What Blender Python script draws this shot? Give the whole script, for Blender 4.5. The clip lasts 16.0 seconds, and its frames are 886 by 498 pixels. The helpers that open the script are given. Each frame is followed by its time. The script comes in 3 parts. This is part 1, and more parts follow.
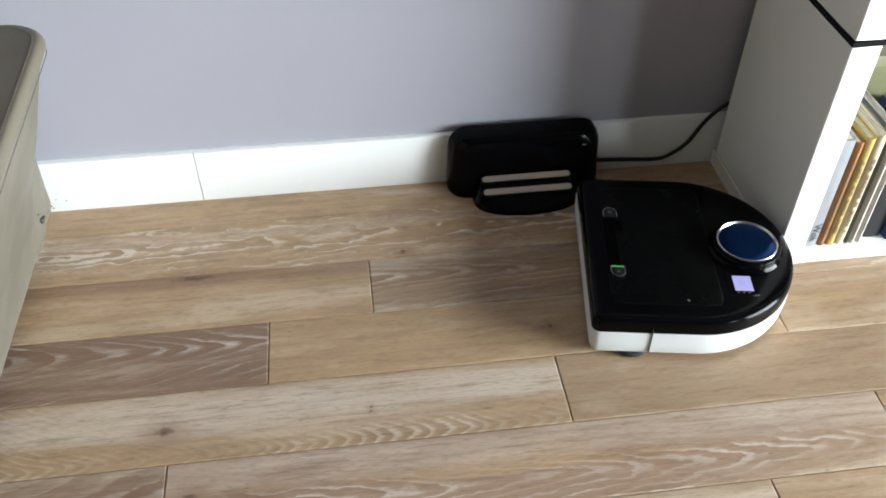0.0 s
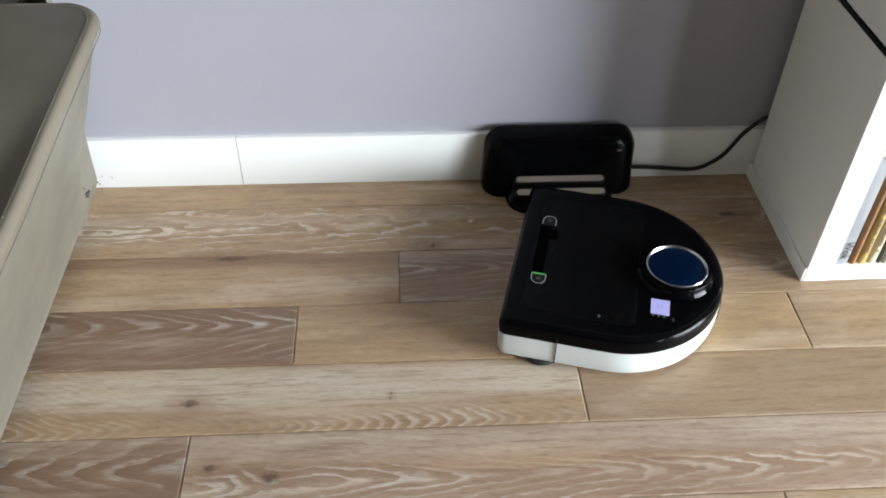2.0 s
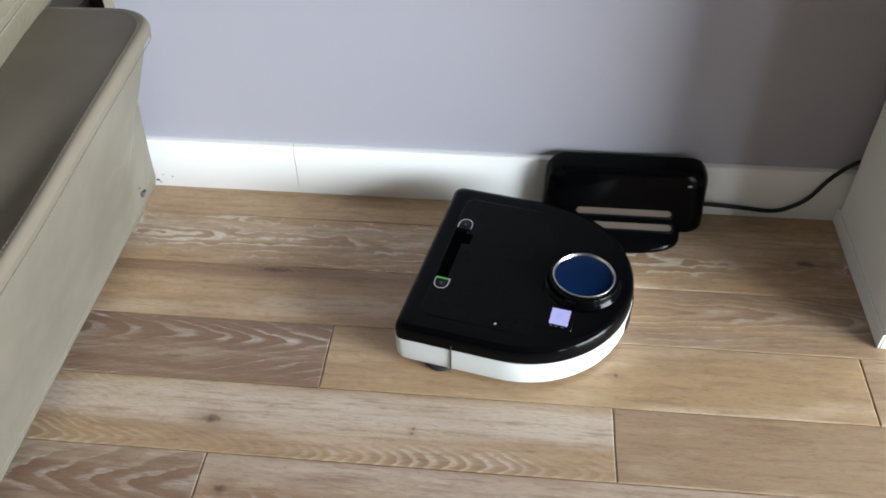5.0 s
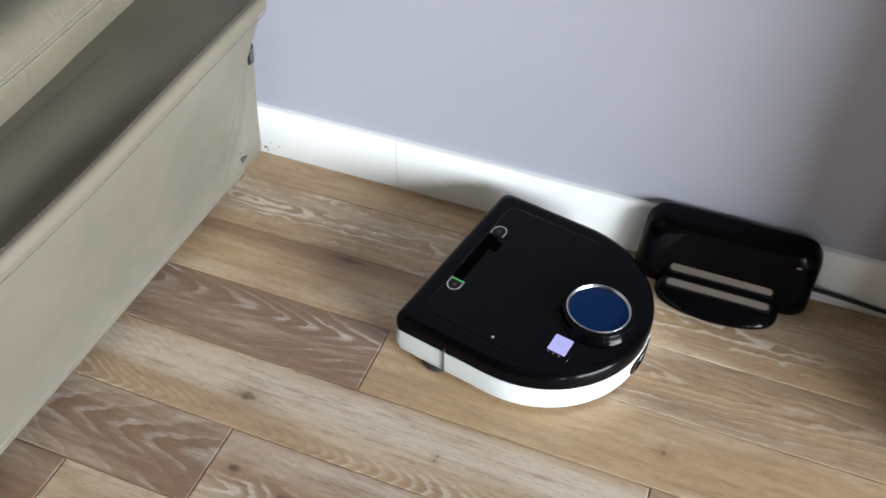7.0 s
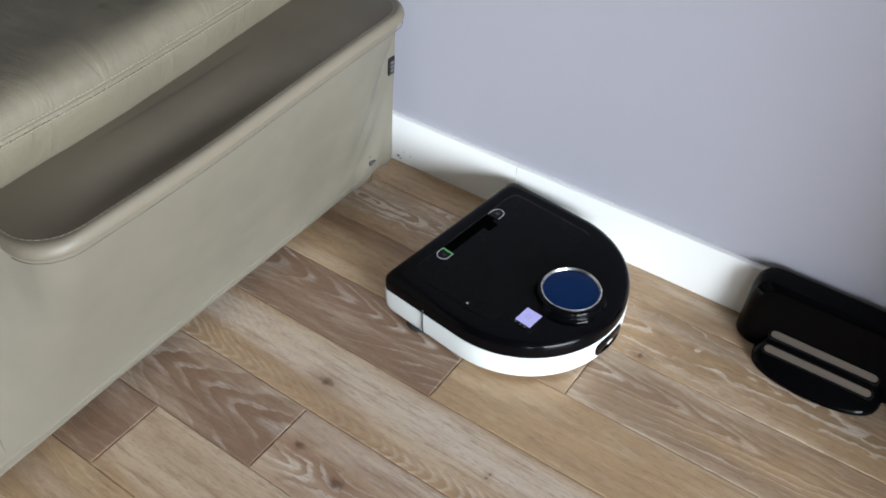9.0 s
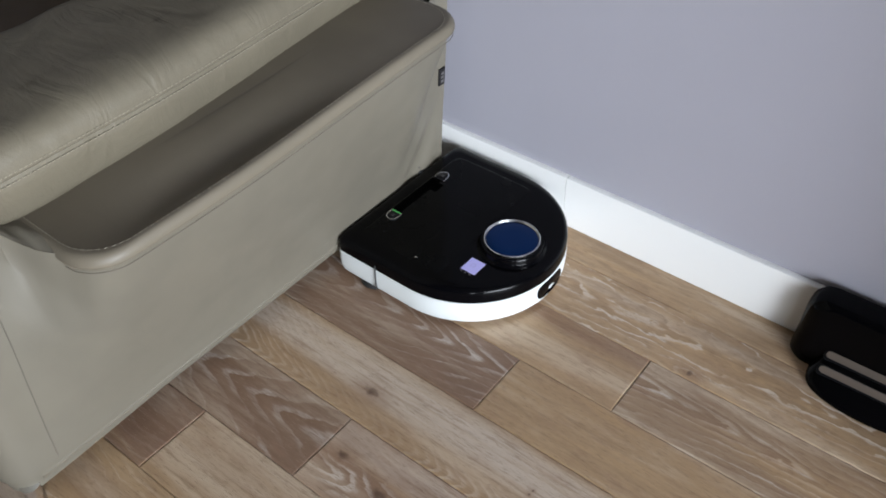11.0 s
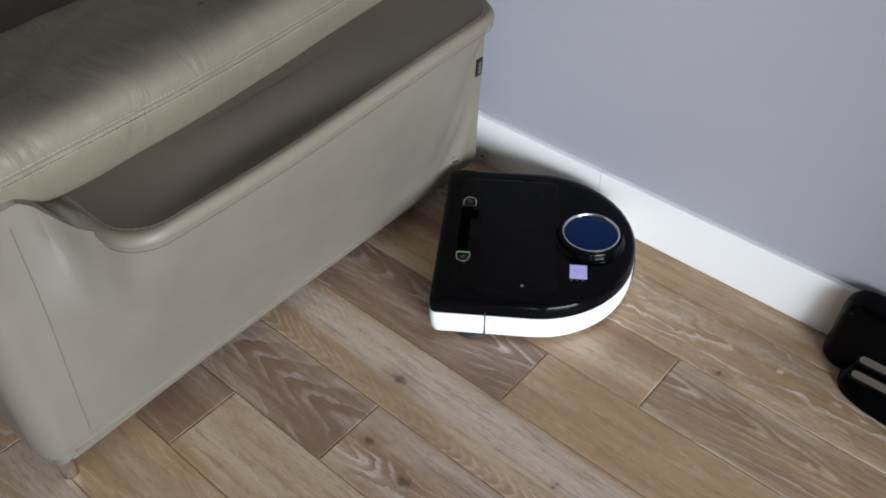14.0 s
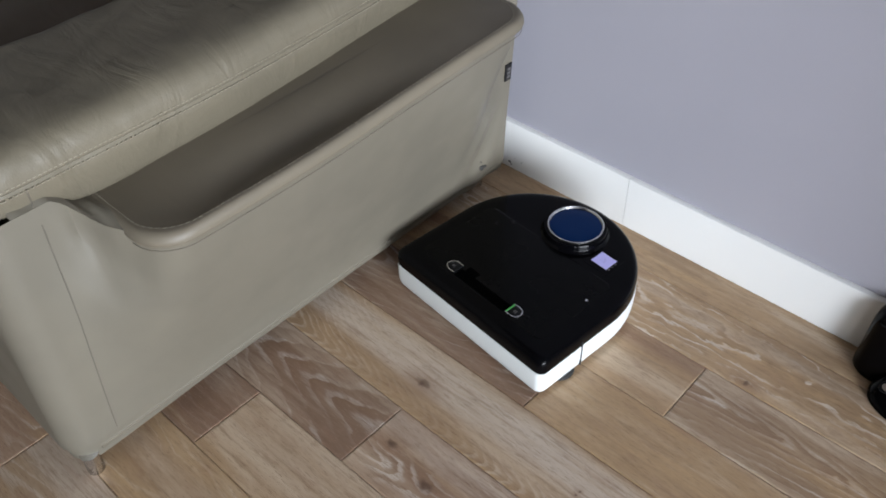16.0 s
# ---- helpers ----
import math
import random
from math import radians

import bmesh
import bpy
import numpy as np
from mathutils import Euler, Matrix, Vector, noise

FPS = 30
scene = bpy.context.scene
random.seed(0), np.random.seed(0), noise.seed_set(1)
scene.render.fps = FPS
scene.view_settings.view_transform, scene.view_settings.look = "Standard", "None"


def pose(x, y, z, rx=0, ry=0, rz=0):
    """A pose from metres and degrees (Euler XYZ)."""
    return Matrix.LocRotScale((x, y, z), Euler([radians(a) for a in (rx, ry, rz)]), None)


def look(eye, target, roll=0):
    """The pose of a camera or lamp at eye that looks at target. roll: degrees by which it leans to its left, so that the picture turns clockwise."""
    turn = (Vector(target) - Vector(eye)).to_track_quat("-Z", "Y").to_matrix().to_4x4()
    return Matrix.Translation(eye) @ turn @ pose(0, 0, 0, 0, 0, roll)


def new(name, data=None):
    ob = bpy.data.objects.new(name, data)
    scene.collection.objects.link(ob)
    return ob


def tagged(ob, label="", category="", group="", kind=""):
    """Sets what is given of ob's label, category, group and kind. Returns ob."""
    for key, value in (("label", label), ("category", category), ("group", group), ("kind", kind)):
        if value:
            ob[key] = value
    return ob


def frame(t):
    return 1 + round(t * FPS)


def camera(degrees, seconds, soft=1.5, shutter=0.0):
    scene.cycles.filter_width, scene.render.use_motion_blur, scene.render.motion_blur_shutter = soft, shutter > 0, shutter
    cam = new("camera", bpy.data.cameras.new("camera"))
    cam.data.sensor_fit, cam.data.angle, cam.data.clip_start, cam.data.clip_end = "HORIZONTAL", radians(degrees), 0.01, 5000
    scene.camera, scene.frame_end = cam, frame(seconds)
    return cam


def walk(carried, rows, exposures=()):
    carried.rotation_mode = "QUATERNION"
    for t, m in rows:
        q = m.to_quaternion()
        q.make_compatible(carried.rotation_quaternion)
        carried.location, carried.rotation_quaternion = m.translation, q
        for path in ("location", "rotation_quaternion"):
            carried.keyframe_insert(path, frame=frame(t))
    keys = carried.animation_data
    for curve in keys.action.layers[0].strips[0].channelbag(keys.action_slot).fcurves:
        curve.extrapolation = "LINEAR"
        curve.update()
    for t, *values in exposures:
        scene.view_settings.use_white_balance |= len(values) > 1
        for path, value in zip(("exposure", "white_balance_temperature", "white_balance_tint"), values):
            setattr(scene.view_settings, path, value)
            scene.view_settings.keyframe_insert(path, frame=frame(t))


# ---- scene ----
cam = camera(53.9, 16.0, soft=1.8)
PATH = [
    (0, (0.276, -1.303, 1.037), (0.469, 0.148, -0.326), 0.3),
    (0.5, (0.263, -1.338, 1.044), (0.445, 0.132, -0.3), -0.7),
    (1, (0.261, -1.349, 1.046), (0.446, 0.14, -0.276), 0.1),
    (1.5, (0.274, -1.341, 1.044), (0.428, 0.139, -0.292), 1.0),
    (2, (0.293, -1.334, 1.038), (0.393, 0.135, -0.315), 1.2),
    (2.5, (0.314, -1.326, 1.038), (0.337, 0.134, -0.328), 0.9),
    (3, (0.317, -1.303, 1.042), (0.294, 0.15, -0.333), 0.6),
    (3.5, (0.324, -1.285, 1.043), (0.271, 0.16, -0.339), 0.2),
    (4, (0.351, -1.277, 1.044), (0.284, 0.172, -0.333), -0.4),
    (6.5, (0.457, -1.171, 1.053), (0.074, 0.216, -0.335), 1.3),
    (7, (0.49, -1.15, 1.052), (0.022, 0.202, -0.346), 2.2),
    (7.5, (0.542, -1.133, 1.062), (-0.031, 0.177, -0.337), 1.5),
    (8, (0.577, -1.129, 1.064), (-0.103, 0.129, -0.334), 0.7),
    (8.5, (0.594, -1.127, 1.066), (-0.157, 0.117, -0.309), 1.9),
    (9, (0.602, -1.133, 1.067), (-0.223, 0.084, -0.289), 1.2),
    (11.5, (0.6, -1.116, 1.075), (-0.327, 0.03, -0.277), -1.0),
    (12, (0.597, -1.12, 1.072), (-0.34, 0.024, -0.275), -1.0),
    (12.5, (0.599, -1.117, 1.072), (-0.356, 0.017, -0.269), -1.3),
    (13, (0.599, -1.119, 1.074), (-0.36, 0.01, -0.269), -1.1),
    (13.5, (0.597, -1.122, 1.075), (-0.358, -0.007, -0.283), -0.9),
    (14, (0.599, -1.122, 1.076), (-0.367, -0.027, -0.29), -0.9),
    (14.5, (0.598, -1.119, 1.079), (-0.38, -0.038, -0.291), -0.8),
    (15, (0.6, -1.119, 1.081), (-0.393, -0.047, -0.285), -1.1),
    (15.5, (0.6, -1.12, 1.079), (-0.408, -0.055, -0.281), -1.5),
    (16, (0.601, -1.122, 1.074), (-0.417, -0.061, -0.282), -1.6),
]
EXPOSURES = [(0, 0.04, 6550, 7.5), (1.5, 0.02, 6550, 8), (3.5, -0.06, 6500, 9), (4, -0.05, 6500, 9), (6.5, 0.16, 6500, 10), (7, 0.10, 6450, 9.5), (7.5, 0.09, 6440, 9.5), (8, 0.04, 6430, 9.5),
             (8.5, -0.27, 6420, 9), (9, -0.08, 6400, 10), (11.5, -0.46, 6400, 12.5), (16, -0.46, 6420, 13)]
walk(cam, [(t, look(e, g, r)) for t, e, g, r in PATH], EXPOSURES)

# ---- light: daylight from a tall window in the east wall ----
XW, XE, YS, ZC = -2.6, 4.0, -6.0, 2.5
WIN_Z0, WIN_Z1 = 0.08, 1.80
WINDOWS = ((-3.20, -0.85, 246), (-5.45, -4.70, 27))  # y from, y to, lamp power; the second is simply set weaker
world = bpy.data.worlds.new("sky")
scene.world = world
world.use_nodes = True
wn = world.node_tree.nodes
sky = wn.new("ShaderNodeTexSky")
sky.sky_type, sky.sun_disc = "NISHITA", False
sky.sun_elevation, sky.sun_rotation = radians(40), radians(250)
world.node_tree.links.new(sky.outputs[0], wn["Background"].inputs[0])
wn["Background"].inputs[1].default_value = 0.12

for y0, y1, power in WINDOWS:
    lamp = bpy.data.lights.new("window_light", "AREA")
    lamp.shape, lamp.size, lamp.size_y, lamp.energy = "RECTANGLE", y1 - y0 - 0.1, WIN_Z1 - WIN_Z0 - 0.1, power
    lamp.color = (0.86, 0.94, 1.0)
    lamp_ob = new("window_light", lamp)
    mid = ((y0 + y1) / 2, (WIN_Z0 + WIN_Z1) / 2)
    lamp.spread = radians(115)
    lamp_ob.matrix_world = look((XE + 0.05, *mid), (1.2, mid[0] * 0.45, mid[1] * 0.75))


# ---- materials ----
def mat(name, color, rough=0.5, metal=0.0, coat=0.0, spec=0.5):
    m = bpy.data.materials.new(name)
    m.use_nodes = True
    b = m.node_tree.nodes["Principled BSDF"]
    b.inputs["Base Color"].default_value = (*color, 1)
    b.inputs["Roughness"].default_value = rough
    b.inputs["Metallic"].default_value = metal
    b.inputs["Coat Weight"].default_value = coat
    b.inputs["Specular IOR Level"].default_value = spec
    return m


class Net:
    """A small hand for wiring nodes of one material."""

    def __init__(self, m):
        self.t = m.node_tree
        self.b = self.t.nodes["Principled BSDF"]

    def set(self, sock, v):
        if isinstance(v, bpy.types.NodeSocket):
            self.t.links.new(v, sock)
        else:
            sock.default_value = v

    def add(self, kind, values, out=0, operation="", blend="", clamp=False):
        n = self.t.nodes.new(kind)
        if operation:
            n.operation = operation
        if blend:
            n.data_type, n.blend_type = "RGBA", blend
        if clamp:
            n.use_clamp = True
        for k, v in values.items():
            self.set(n.inputs[k], v)
        return n.outputs[out]

    def math(self, op, a, b=0.0, clamp=False):
        return self.add("ShaderNodeMath", {0: a, 1: b}, operation=op, clamp=clamp)

    def vec(self, op, a, b):
        return self.add("ShaderNodeVectorMath", {0: a, 1: b}, operation=op)

    def mix(self, f, a, b, how="MIX"):
        return self.add("ShaderNodeMix", {0: f, 6: a, 7: b}, out=2, blend=how)

    def ramp(self, f, stops):
        n = self.t.nodes.new("ShaderNodeMapRange")
        self.set(n.inputs[0], f)
        for i, v in enumerate(stops):
            n.inputs[i + 1].default_value = v
        n.interpolation_type = "SMOOTHSTEP"
        return n.outputs[0]

    def noise(self, vector, scale, detail=2.0, rough=0.5, distortion=0.0):
        return self.add("ShaderNodeTexNoise", {"Vector": vector, "Scale": scale, "Detail": detail, "Roughness": rough, "Distortion": distortion})

    def bump(self, height, strength, distance):
        return self.add("ShaderNodeBump", {"Strength": strength, "Distance": distance, "Height": height})


def coords(n, which="Object"):
    return n.add("ShaderNodeTexCoord", {}, out={"Generated": 0, "Object": 3}[which])


def rgba(r, g, b):
    return (r, g, b, 1)


def painted(name, color, rough, grain, depth, stain=0.06, vary=0.06):
    """Painted plaster or laminate: faint mottling and a fine relief."""
    m = mat(name, color, rough)
    n = Net(m)
    c = coords(n)
    big = n.noise(c, 2.5, 3.0)
    dark = tuple(v * (1 - stain) for v in color)
    n.set(n.b.inputs["Base Color"], n.mix(n.ramp(big, (0.35, 0.65, 0, 1)), rgba(*color), rgba(*dark)))
    n.set(n.b.inputs["Roughness"], n.ramp(n.noise(c, 9.0, 3.0), (0.2, 0.8, rough - vary, rough + vary)))
    n.set(n.b.inputs["Normal"], n.bump(n.noise(c, grain, 3.0), 0.25, depth))
    return m


# x, y, radius, how far each knot is drawn out along the grain
KNOTS = [(-0.020, -0.528, 0.014, 0.6), (0.353, -0.197, 0.009, 0.6), (0.275, -0.528, 0.005, 0.9), (0.275, -0.520, 0.004, 0.9), (0.571, -0.400, 0.007, 0.7),
         (0.902, -0.131, 0.017, 0.5), (0.0, -0.219, 0.012, 0.18), (0.109, -0.660, 0.017, 0.6), (0.024, -0.642, 0.013, 0.7)]


def oak():
    """Limed oak: each plank its own tone, nested arches of grain filled white, fine pores, a few knots.

    Three vectors on each plank's mesh say how it was sawn: grain (axis across, slope along, lines per metre),
    figure (lime, waviness, brown between the lines), band (place across, half width, strength of a pale or dark streak).
    """
    m = mat("limed_oak", (0.4, 0.28, 0.18), 0.45)
    n = Net(m)

    def split(name):
        at = n.t.nodes.new("ShaderNodeAttribute")
        at.attribute_name = name
        sp = n.t.nodes.new("ShaderNodeSeparateXYZ")
        n.set(sp.inputs[0], at.outputs["Vector"])
        return sp.outputs
    axis, slope, lines = split("grain")
    lime_amount, wave, brown = split("figure")
    band_y, band_w, band_s = split("band")
    info = n.t.nodes.new("ShaderNodeObjectInfo")
    rnd, tone = info.outputs["Random"], info.outputs["Color"]
    pos = n.add("ShaderNodeNewGeometry", {}, out=0)
    loc = coords(n)
    shift = n.add("ShaderNodeCombineXYZ", {0: n.math("MULTIPLY", rnd, 37.0), 1: n.math("MULTIPLY", n.math("FRACT", n.math("MULTIPLY", rnd, 17.31)), 91.0), 2: 0.0})
    p = n.vec("ADD", loc, shift)
    sep = n.t.nodes.new("ShaderNodeSeparateXYZ")
    n.set(sep.inputs[0], loc)
    # knots push the grain aside
    near, core = None, None
    for x, y, r, along in KNOTS:
        d = n.vec("MULTIPLY", n.vec("SUBTRACT", pos, (x, y, 0.0)), (along, 1.0, 0.0))
        d = n.vec("ADD", d, n.vec("MULTIPLY", n.vec("SUBTRACT", n.add("ShaderNodeTexNoise", {"Vector": pos, "Scale": 90.0, "Detail": 2.0}, out=1), (0.5, 0.5, 0.5)), (0.012, 0.012, 0.0)))
        dist = n.add("ShaderNodeVectorMath", {0: d}, out=1, operation="LENGTH")
        k = n.ramp(dist, (0.0, r * 2.8, 1.0, 0.0))
        c = n.ramp(dist, (r * 0.1, r * 0.75, 1.0, 0.0))
        near = k if near is None else n.math("MAXIMUM", near, k)
        core = c if core is None else n.math("MAXIMUM", core, c)

    def field(sx, sy, detail=2.0, rough=0.5):
        return n.noise(n.vec("MULTIPLY", p, (sx, sy, 1.0)), 1.0, detail, rough)

    def centred(v, k):
        return n.math("MULTIPLY", n.math("SUBTRACT", v, 0.5), k)
    bend, wob, jag = field(4.5, 9.0), field(15.0, 36.0, 3.0, 0.55), field(40.0, 260.0, 3.0, 0.6)
    across = n.math("ADD", n.math("SUBTRACT", sep.outputs[1], axis), n.math("MULTIPLY", centred(bend, 0.9), wave))
    flank = n.math("SQRT", n.math("ADD", n.math("MULTIPLY", across, across), 0.00005))
    ring = n.math("ADD", flank, n.math("MULTIPLY", sep.outputs[0], slope))
    ring = n.math("ADD", ring, n.math("MULTIPLY", centred(bend, 1.4), wave))
    ring = n.math("ADD", ring, n.math("MULTIPLY", centred(wob, 0.9), wave))
    ring = n.math("ADD", ring, centred(jag, 0.0022))
    ring = n.math("ADD", ring, n.math("MULTIPLY", near, 0.014))
    turns = n.math("MULTIPLY", ring, lines)
    turns = n.math("ADD", turns, n.math("MULTIPLY", centred(field(6.0, 26.0, 3.0), 1.0), 1.7))
    saw = n.math("FRACT", turns)
    # the lime lies wide in the crown of an arch and thins out along its flanks
    crown = n.ramp(flank, (0.006, 0.034, 1.0, 0.0))
    edge = n.math("ADD", n.math("MULTIPLY", crown, 0.22), n.math("ADD", n.math("MULTIPLY", n.ramp(field(9.0, 40.0), (0.35, 0.7, 0, 1)), 0.30), 0.10))
    rise = n.ramp(saw, (0.0, 0.06, 0, 1))
    fall = n.ramp(n.math("DIVIDE", saw, edge), (0.55, 1.15, 1, 0))
    late = n.ramp(saw, (0.30, 0.95, 0, 1))
    zone = n.ramp(field(2.4, 6.0), (0.40, 0.58, 0.22, 1.0))
    zone = n.math("MAXIMUM", zone, n.ramp(lime_amount, (0.70, 0.90, 0.0, 1.0)))
    pores, fine = field(60.0, 620.0, 3.0, 0.6), field(9.0, 110.0, 6.0, 0.72)
    cloud, patch, blotch = field(9.0, 24.0, 4.0, 0.6), field(1.6, 14.0, 4.0, 0.6), field(3.2, 9.0, 5.0, 0.65)
    deep = n.mix(0.62, tone, rgba(0.150, 0.082, 0.048))
    pale = n.mix(0.55, tone, rgba(0.68, 0.56, 0.43))
    gold = n.mix(0.5, tone, rgba(0.62, 0.40, 0.19))
    col = n.mix(n.ramp(blotch, (0.46, 0.72, 0, 0.50)), tone, deep)
    col = n.mix(n.ramp(patch, (0.48, 0.66, 0, 0.75)), col, pale)
    col = n.mix(n.ramp(patch, (0.45, 0.30, 0, 0.60)), col, gold)
    col = n.mix(n.ramp(cloud, (0.48, 0.25, 0, 0.35)), col, pale)
    col = n.mix(n.ramp(cloud, (0.54, 0.76, 0, 0.35)), col, deep)
    # a streak of sapwood or of dark heartwood along the plank
    off = n.math("ABSOLUTE", n.math("ADD", n.math("SUBTRACT", sep.outputs[1], band_y), centred(field(2.6, 6.0, 3.0), 0.035)))
    streak = n.math("MULTIPLY", n.ramp(n.math("DIVIDE", off, band_w), (0.45, 1.25, 1, 0)), n.ramp(field(5.0, 70.0, 4.0, 0.65), (0.25, 0.6, 0.45, 1.0)))
    col = n.mix(n.math("MULTIPLY", streak, n.math("MAXIMUM", band_s, 0.0)), col, rgba(0.66, 0.58, 0.50))
    col = n.mix(n.math("MULTIPLY", streak, n.math("MAXIMUM", n.math("MULTIPLY", band_s, -1.0), 0.0)), col, rgba(0.20, 0.105, 0.065))
    col = n.mix(n.ramp(field(14.0, 48.0, 5.0, 0.7), (0.50, 0.74, 0, 0.45)), col, rgba(0.300, 0.172, 0.112))
    col = n.mix(n.ramp(fine, (0.49, 0.68, 0, 0.65)), col, deep)
    col = n.mix(n.ramp(fine, (0.46, 0.28, 0, 0.30)), col, pale)
    col = n.mix(n.math("MULTIPLY", n.math("MULTIPLY", late, n.math("MULTIPLY", zone, n.math("ADD", n.math("MULTIPLY", crown, 0.6), 0.4))), brown), col, rgba(0.20, 0.115, 0.07))
    clear = n.math("SUBTRACT", 1.0, n.math("MULTIPLY", streak, 0.85))
    mask = n.ramp(n.math("ADD", field(4.0, 18.0, 4.0, 0.65), n.math("MULTIPLY", crown, 0.12)), (0.42, 0.66, 0.08, 1))
    lime = n.math("MULTIPLY", n.math("MULTIPLY", rise, fall), n.math("MULTIPLY", mask, clear))
    lime = n.math("MULTIPLY", lime, n.ramp(pores, (0.32, 0.56, 0.45, 1)))
    lime = n.math("MULTIPLY", n.math("MULTIPLY", lime, zone), lime_amount)
    col = n.mix(lime, col, rgba(0.80, 0.74, 0.67))
    col = n.mix(n.ramp(pores, (0.56, 0.75, 0, 0.38)), col, pale)
    col = n.mix(n.ramp(pores, (0.46, 0.30, 0, 0.55)), col, rgba(0.17, 0.10, 0.06))
    col = n.mix(n.math("MULTIPLY", near, 0.45), col, rgba(0.24, 0.13, 0.075))
    col = n.mix(n.math("MULTIPLY", core, 0.8), col, rgba(0.085, 0.045, 0.028))
    n.set(n.b.inputs["Base Color"], col)
    n.set(n.b.inputs["Roughness"], n.ramp(blotch, (0.3, 0.7, 0.38, 0.5)))
    n.set(n.b.inputs["Normal"], n.bump(n.math("ADD", n.math("MULTIPLY", pores, 0.6), n.math("MULTIPLY", lime, 0.3)), 0.3, 0.0006))
    return m


def leather(name, color, crease=0.3, depth=0.004):
    m = mat(name, color, 0.5, spec=0.4)
    n = Net(m)
    c = coords(n)
    grain = n.add("ShaderNodeTexVoronoi", {"Vector": c, "Scale": 420.0}, out=0)
    soft = n.noise(c, 5.0, 3.0)
    creases = n.noise(n.vec("MULTIPLY", c, (9.0, 20.0, 10.0)), 1.0, 3.0, 0.5, 1.4)
    worn = tuple(v * 0.86 for v in color)
    n.set(n.b.inputs["Base Color"], n.mix(n.ramp(soft, (0.35, 0.7, 0, 1)), rgba(*color), rgba(*worn)))
    n.set(n.b.inputs["Roughness"], n.ramp(soft, (0.3, 0.7, 0.46, 0.6)))
    h = n.math("ADD", n.math("MULTIPLY", grain, 0.03), n.math("MULTIPLY", creases, 0.8))
    n.set(n.b.inputs["Normal"], n.bump(h, crease, depth))
    return m


def glossy_black(name, color=(0.0015, 0.0015, 0.002), rough=0.10):
    m = mat(name, color, rough, spec=0.09)
    n = Net(m)
    c = coords(n)
    n.set(n.b.inputs["Roughness"], n.ramp(n.noise(c, 14.0, 4.0), (0.35, 0.75, rough, rough + 0.12)))
    return m


def paper(name, color):
    m = mat(name, color, 0.6)
    n = Net(m)
    worn = tuple(v * 0.8 for v in color)
    n.set(n.b.inputs["Base Color"], n.mix(n.ramp(n.noise(coords(n), 30.0, 4.0), (0.4, 0.7, 0, 1)), rgba(*color), rgba(*worn)))
    return m


M_WALL = painted("lavender_wall_paint", (0.385, 0.377, 0.43), 0.62, 260.0, 0.0008, 0.03)
# Unseen walls and ceiling get dark colours to hold down bounce light.
M_ROOM = painted("low_bounce_wall", (0.11, 0.098, 0.085), 0.7, 200.0, 0.0008, 0.05)
# Unseen west wall, pale only to throw light onto the bookshelf's side.
M_BOUNCE = painted("bounce_wall", (0.42, 0.40, 0.36), 0.7, 200.0, 0.0008, 0.04)
M_CEIL = painted("low_bounce_ceiling", (0.13, 0.12, 0.11), 0.8, 120.0, 0.001)
M_WHITE = painted("white_gloss_paint", (0.87, 0.87, 0.86), 0.3, 90.0, 0.0001, 0.004, 0.005)
M_LAM = painted("white_laminate", (0.85, 0.84, 0.80), 0.2, 90.0, 0.0001, 0.004, 0.005)
M_OAK = oak()
M_GAP = mat("joint_dark", (0.05, 0.03, 0.02), 0.9)
# One leather: side panel cooler, pad and flap warmer, light's tint put in colour.
M_LEATHER = leather("taupe_leather", (0.139, 0.124, 0.096), 0.15)
M_SOFT = leather("soft_creased_leather", (0.136, 0.117, 0.083), 0.5, 0.009)
M_FLAP = leather("flap_tint_leather", (0.140, 0.119, 0.088), 0.12)
M_THREAD = mat("beige_thread", (0.225, 0.197, 0.15), 0.9)
# Darker than the leather: the seam groove's shade is put into this colour.
M_SEAM_SHADE = mat("seam_shade_leather", (0.098, 0.085, 0.066), 0.8)
# Seat leather: the shade behind the arm pad is put into its colour.
M_SEAT_SHADE = leather("shaded_seat_leather", (0.07, 0.045, 0.025))
M_BLACK = glossy_black("black_gloss_plastic")
M_LID = glossy_black("black_lid_plastic", (0.0022, 0.0022, 0.0024), 0.22)
M_SLOT_SHADE = mat("slot_shade_black", (0.0012, 0.0012, 0.0012), 0.9, spec=0.0)
M_SATIN = glossy_black("black_satin_plastic", (0.010, 0.010, 0.011), 0.32)
M_RUBBER = mat("black_rubber", (0.012, 0.012, 0.012), 0.7)
M_ROBWHITE = painted("white_plastic", (0.66, 0.69, 0.69), 0.32, 60.0, 0.0002, 0.03)
M_CHROME = mat("chrome", (0.72, 0.72, 0.73), 0.24, 1.0)
M_STEEL = mat("brushed_contact", (0.55, 0.48, 0.41), 0.36, 1.0)
M_BLUE = mat("blue_metal_disc", (0.004, 0.030, 0.115), 0.22, 0.85)
M_TAG = mat("dark_tag", (0.010, 0.009, 0.010), 0.8, spec=0.2)
M_TAGINK = mat("tag_print", (0.085, 0.08, 0.08), 0.7)
M_INK = mat("dark_ink", (0.03, 0.03, 0.03), 0.6)


def glowing(name, color, strength):
    m = mat(name, (0.02, 0.02, 0.02), 0.3)
    b = m.node_tree.nodes["Principled BSDF"]
    b.inputs["Emission Color"].default_value = (*color, 1)
    b.inputs["Emission Strength"].default_value = strength
    return m


M_LCD = glowing("lit_display", (0.50, 0.50, 1.0), 0.85)
M_LCDINK = glowing("display_mark", (0.33, 0.33, 0.8), 0.6)
M_GREEN = glowing("green_button_light", (0.12, 0.75, 0.16), 0.45)


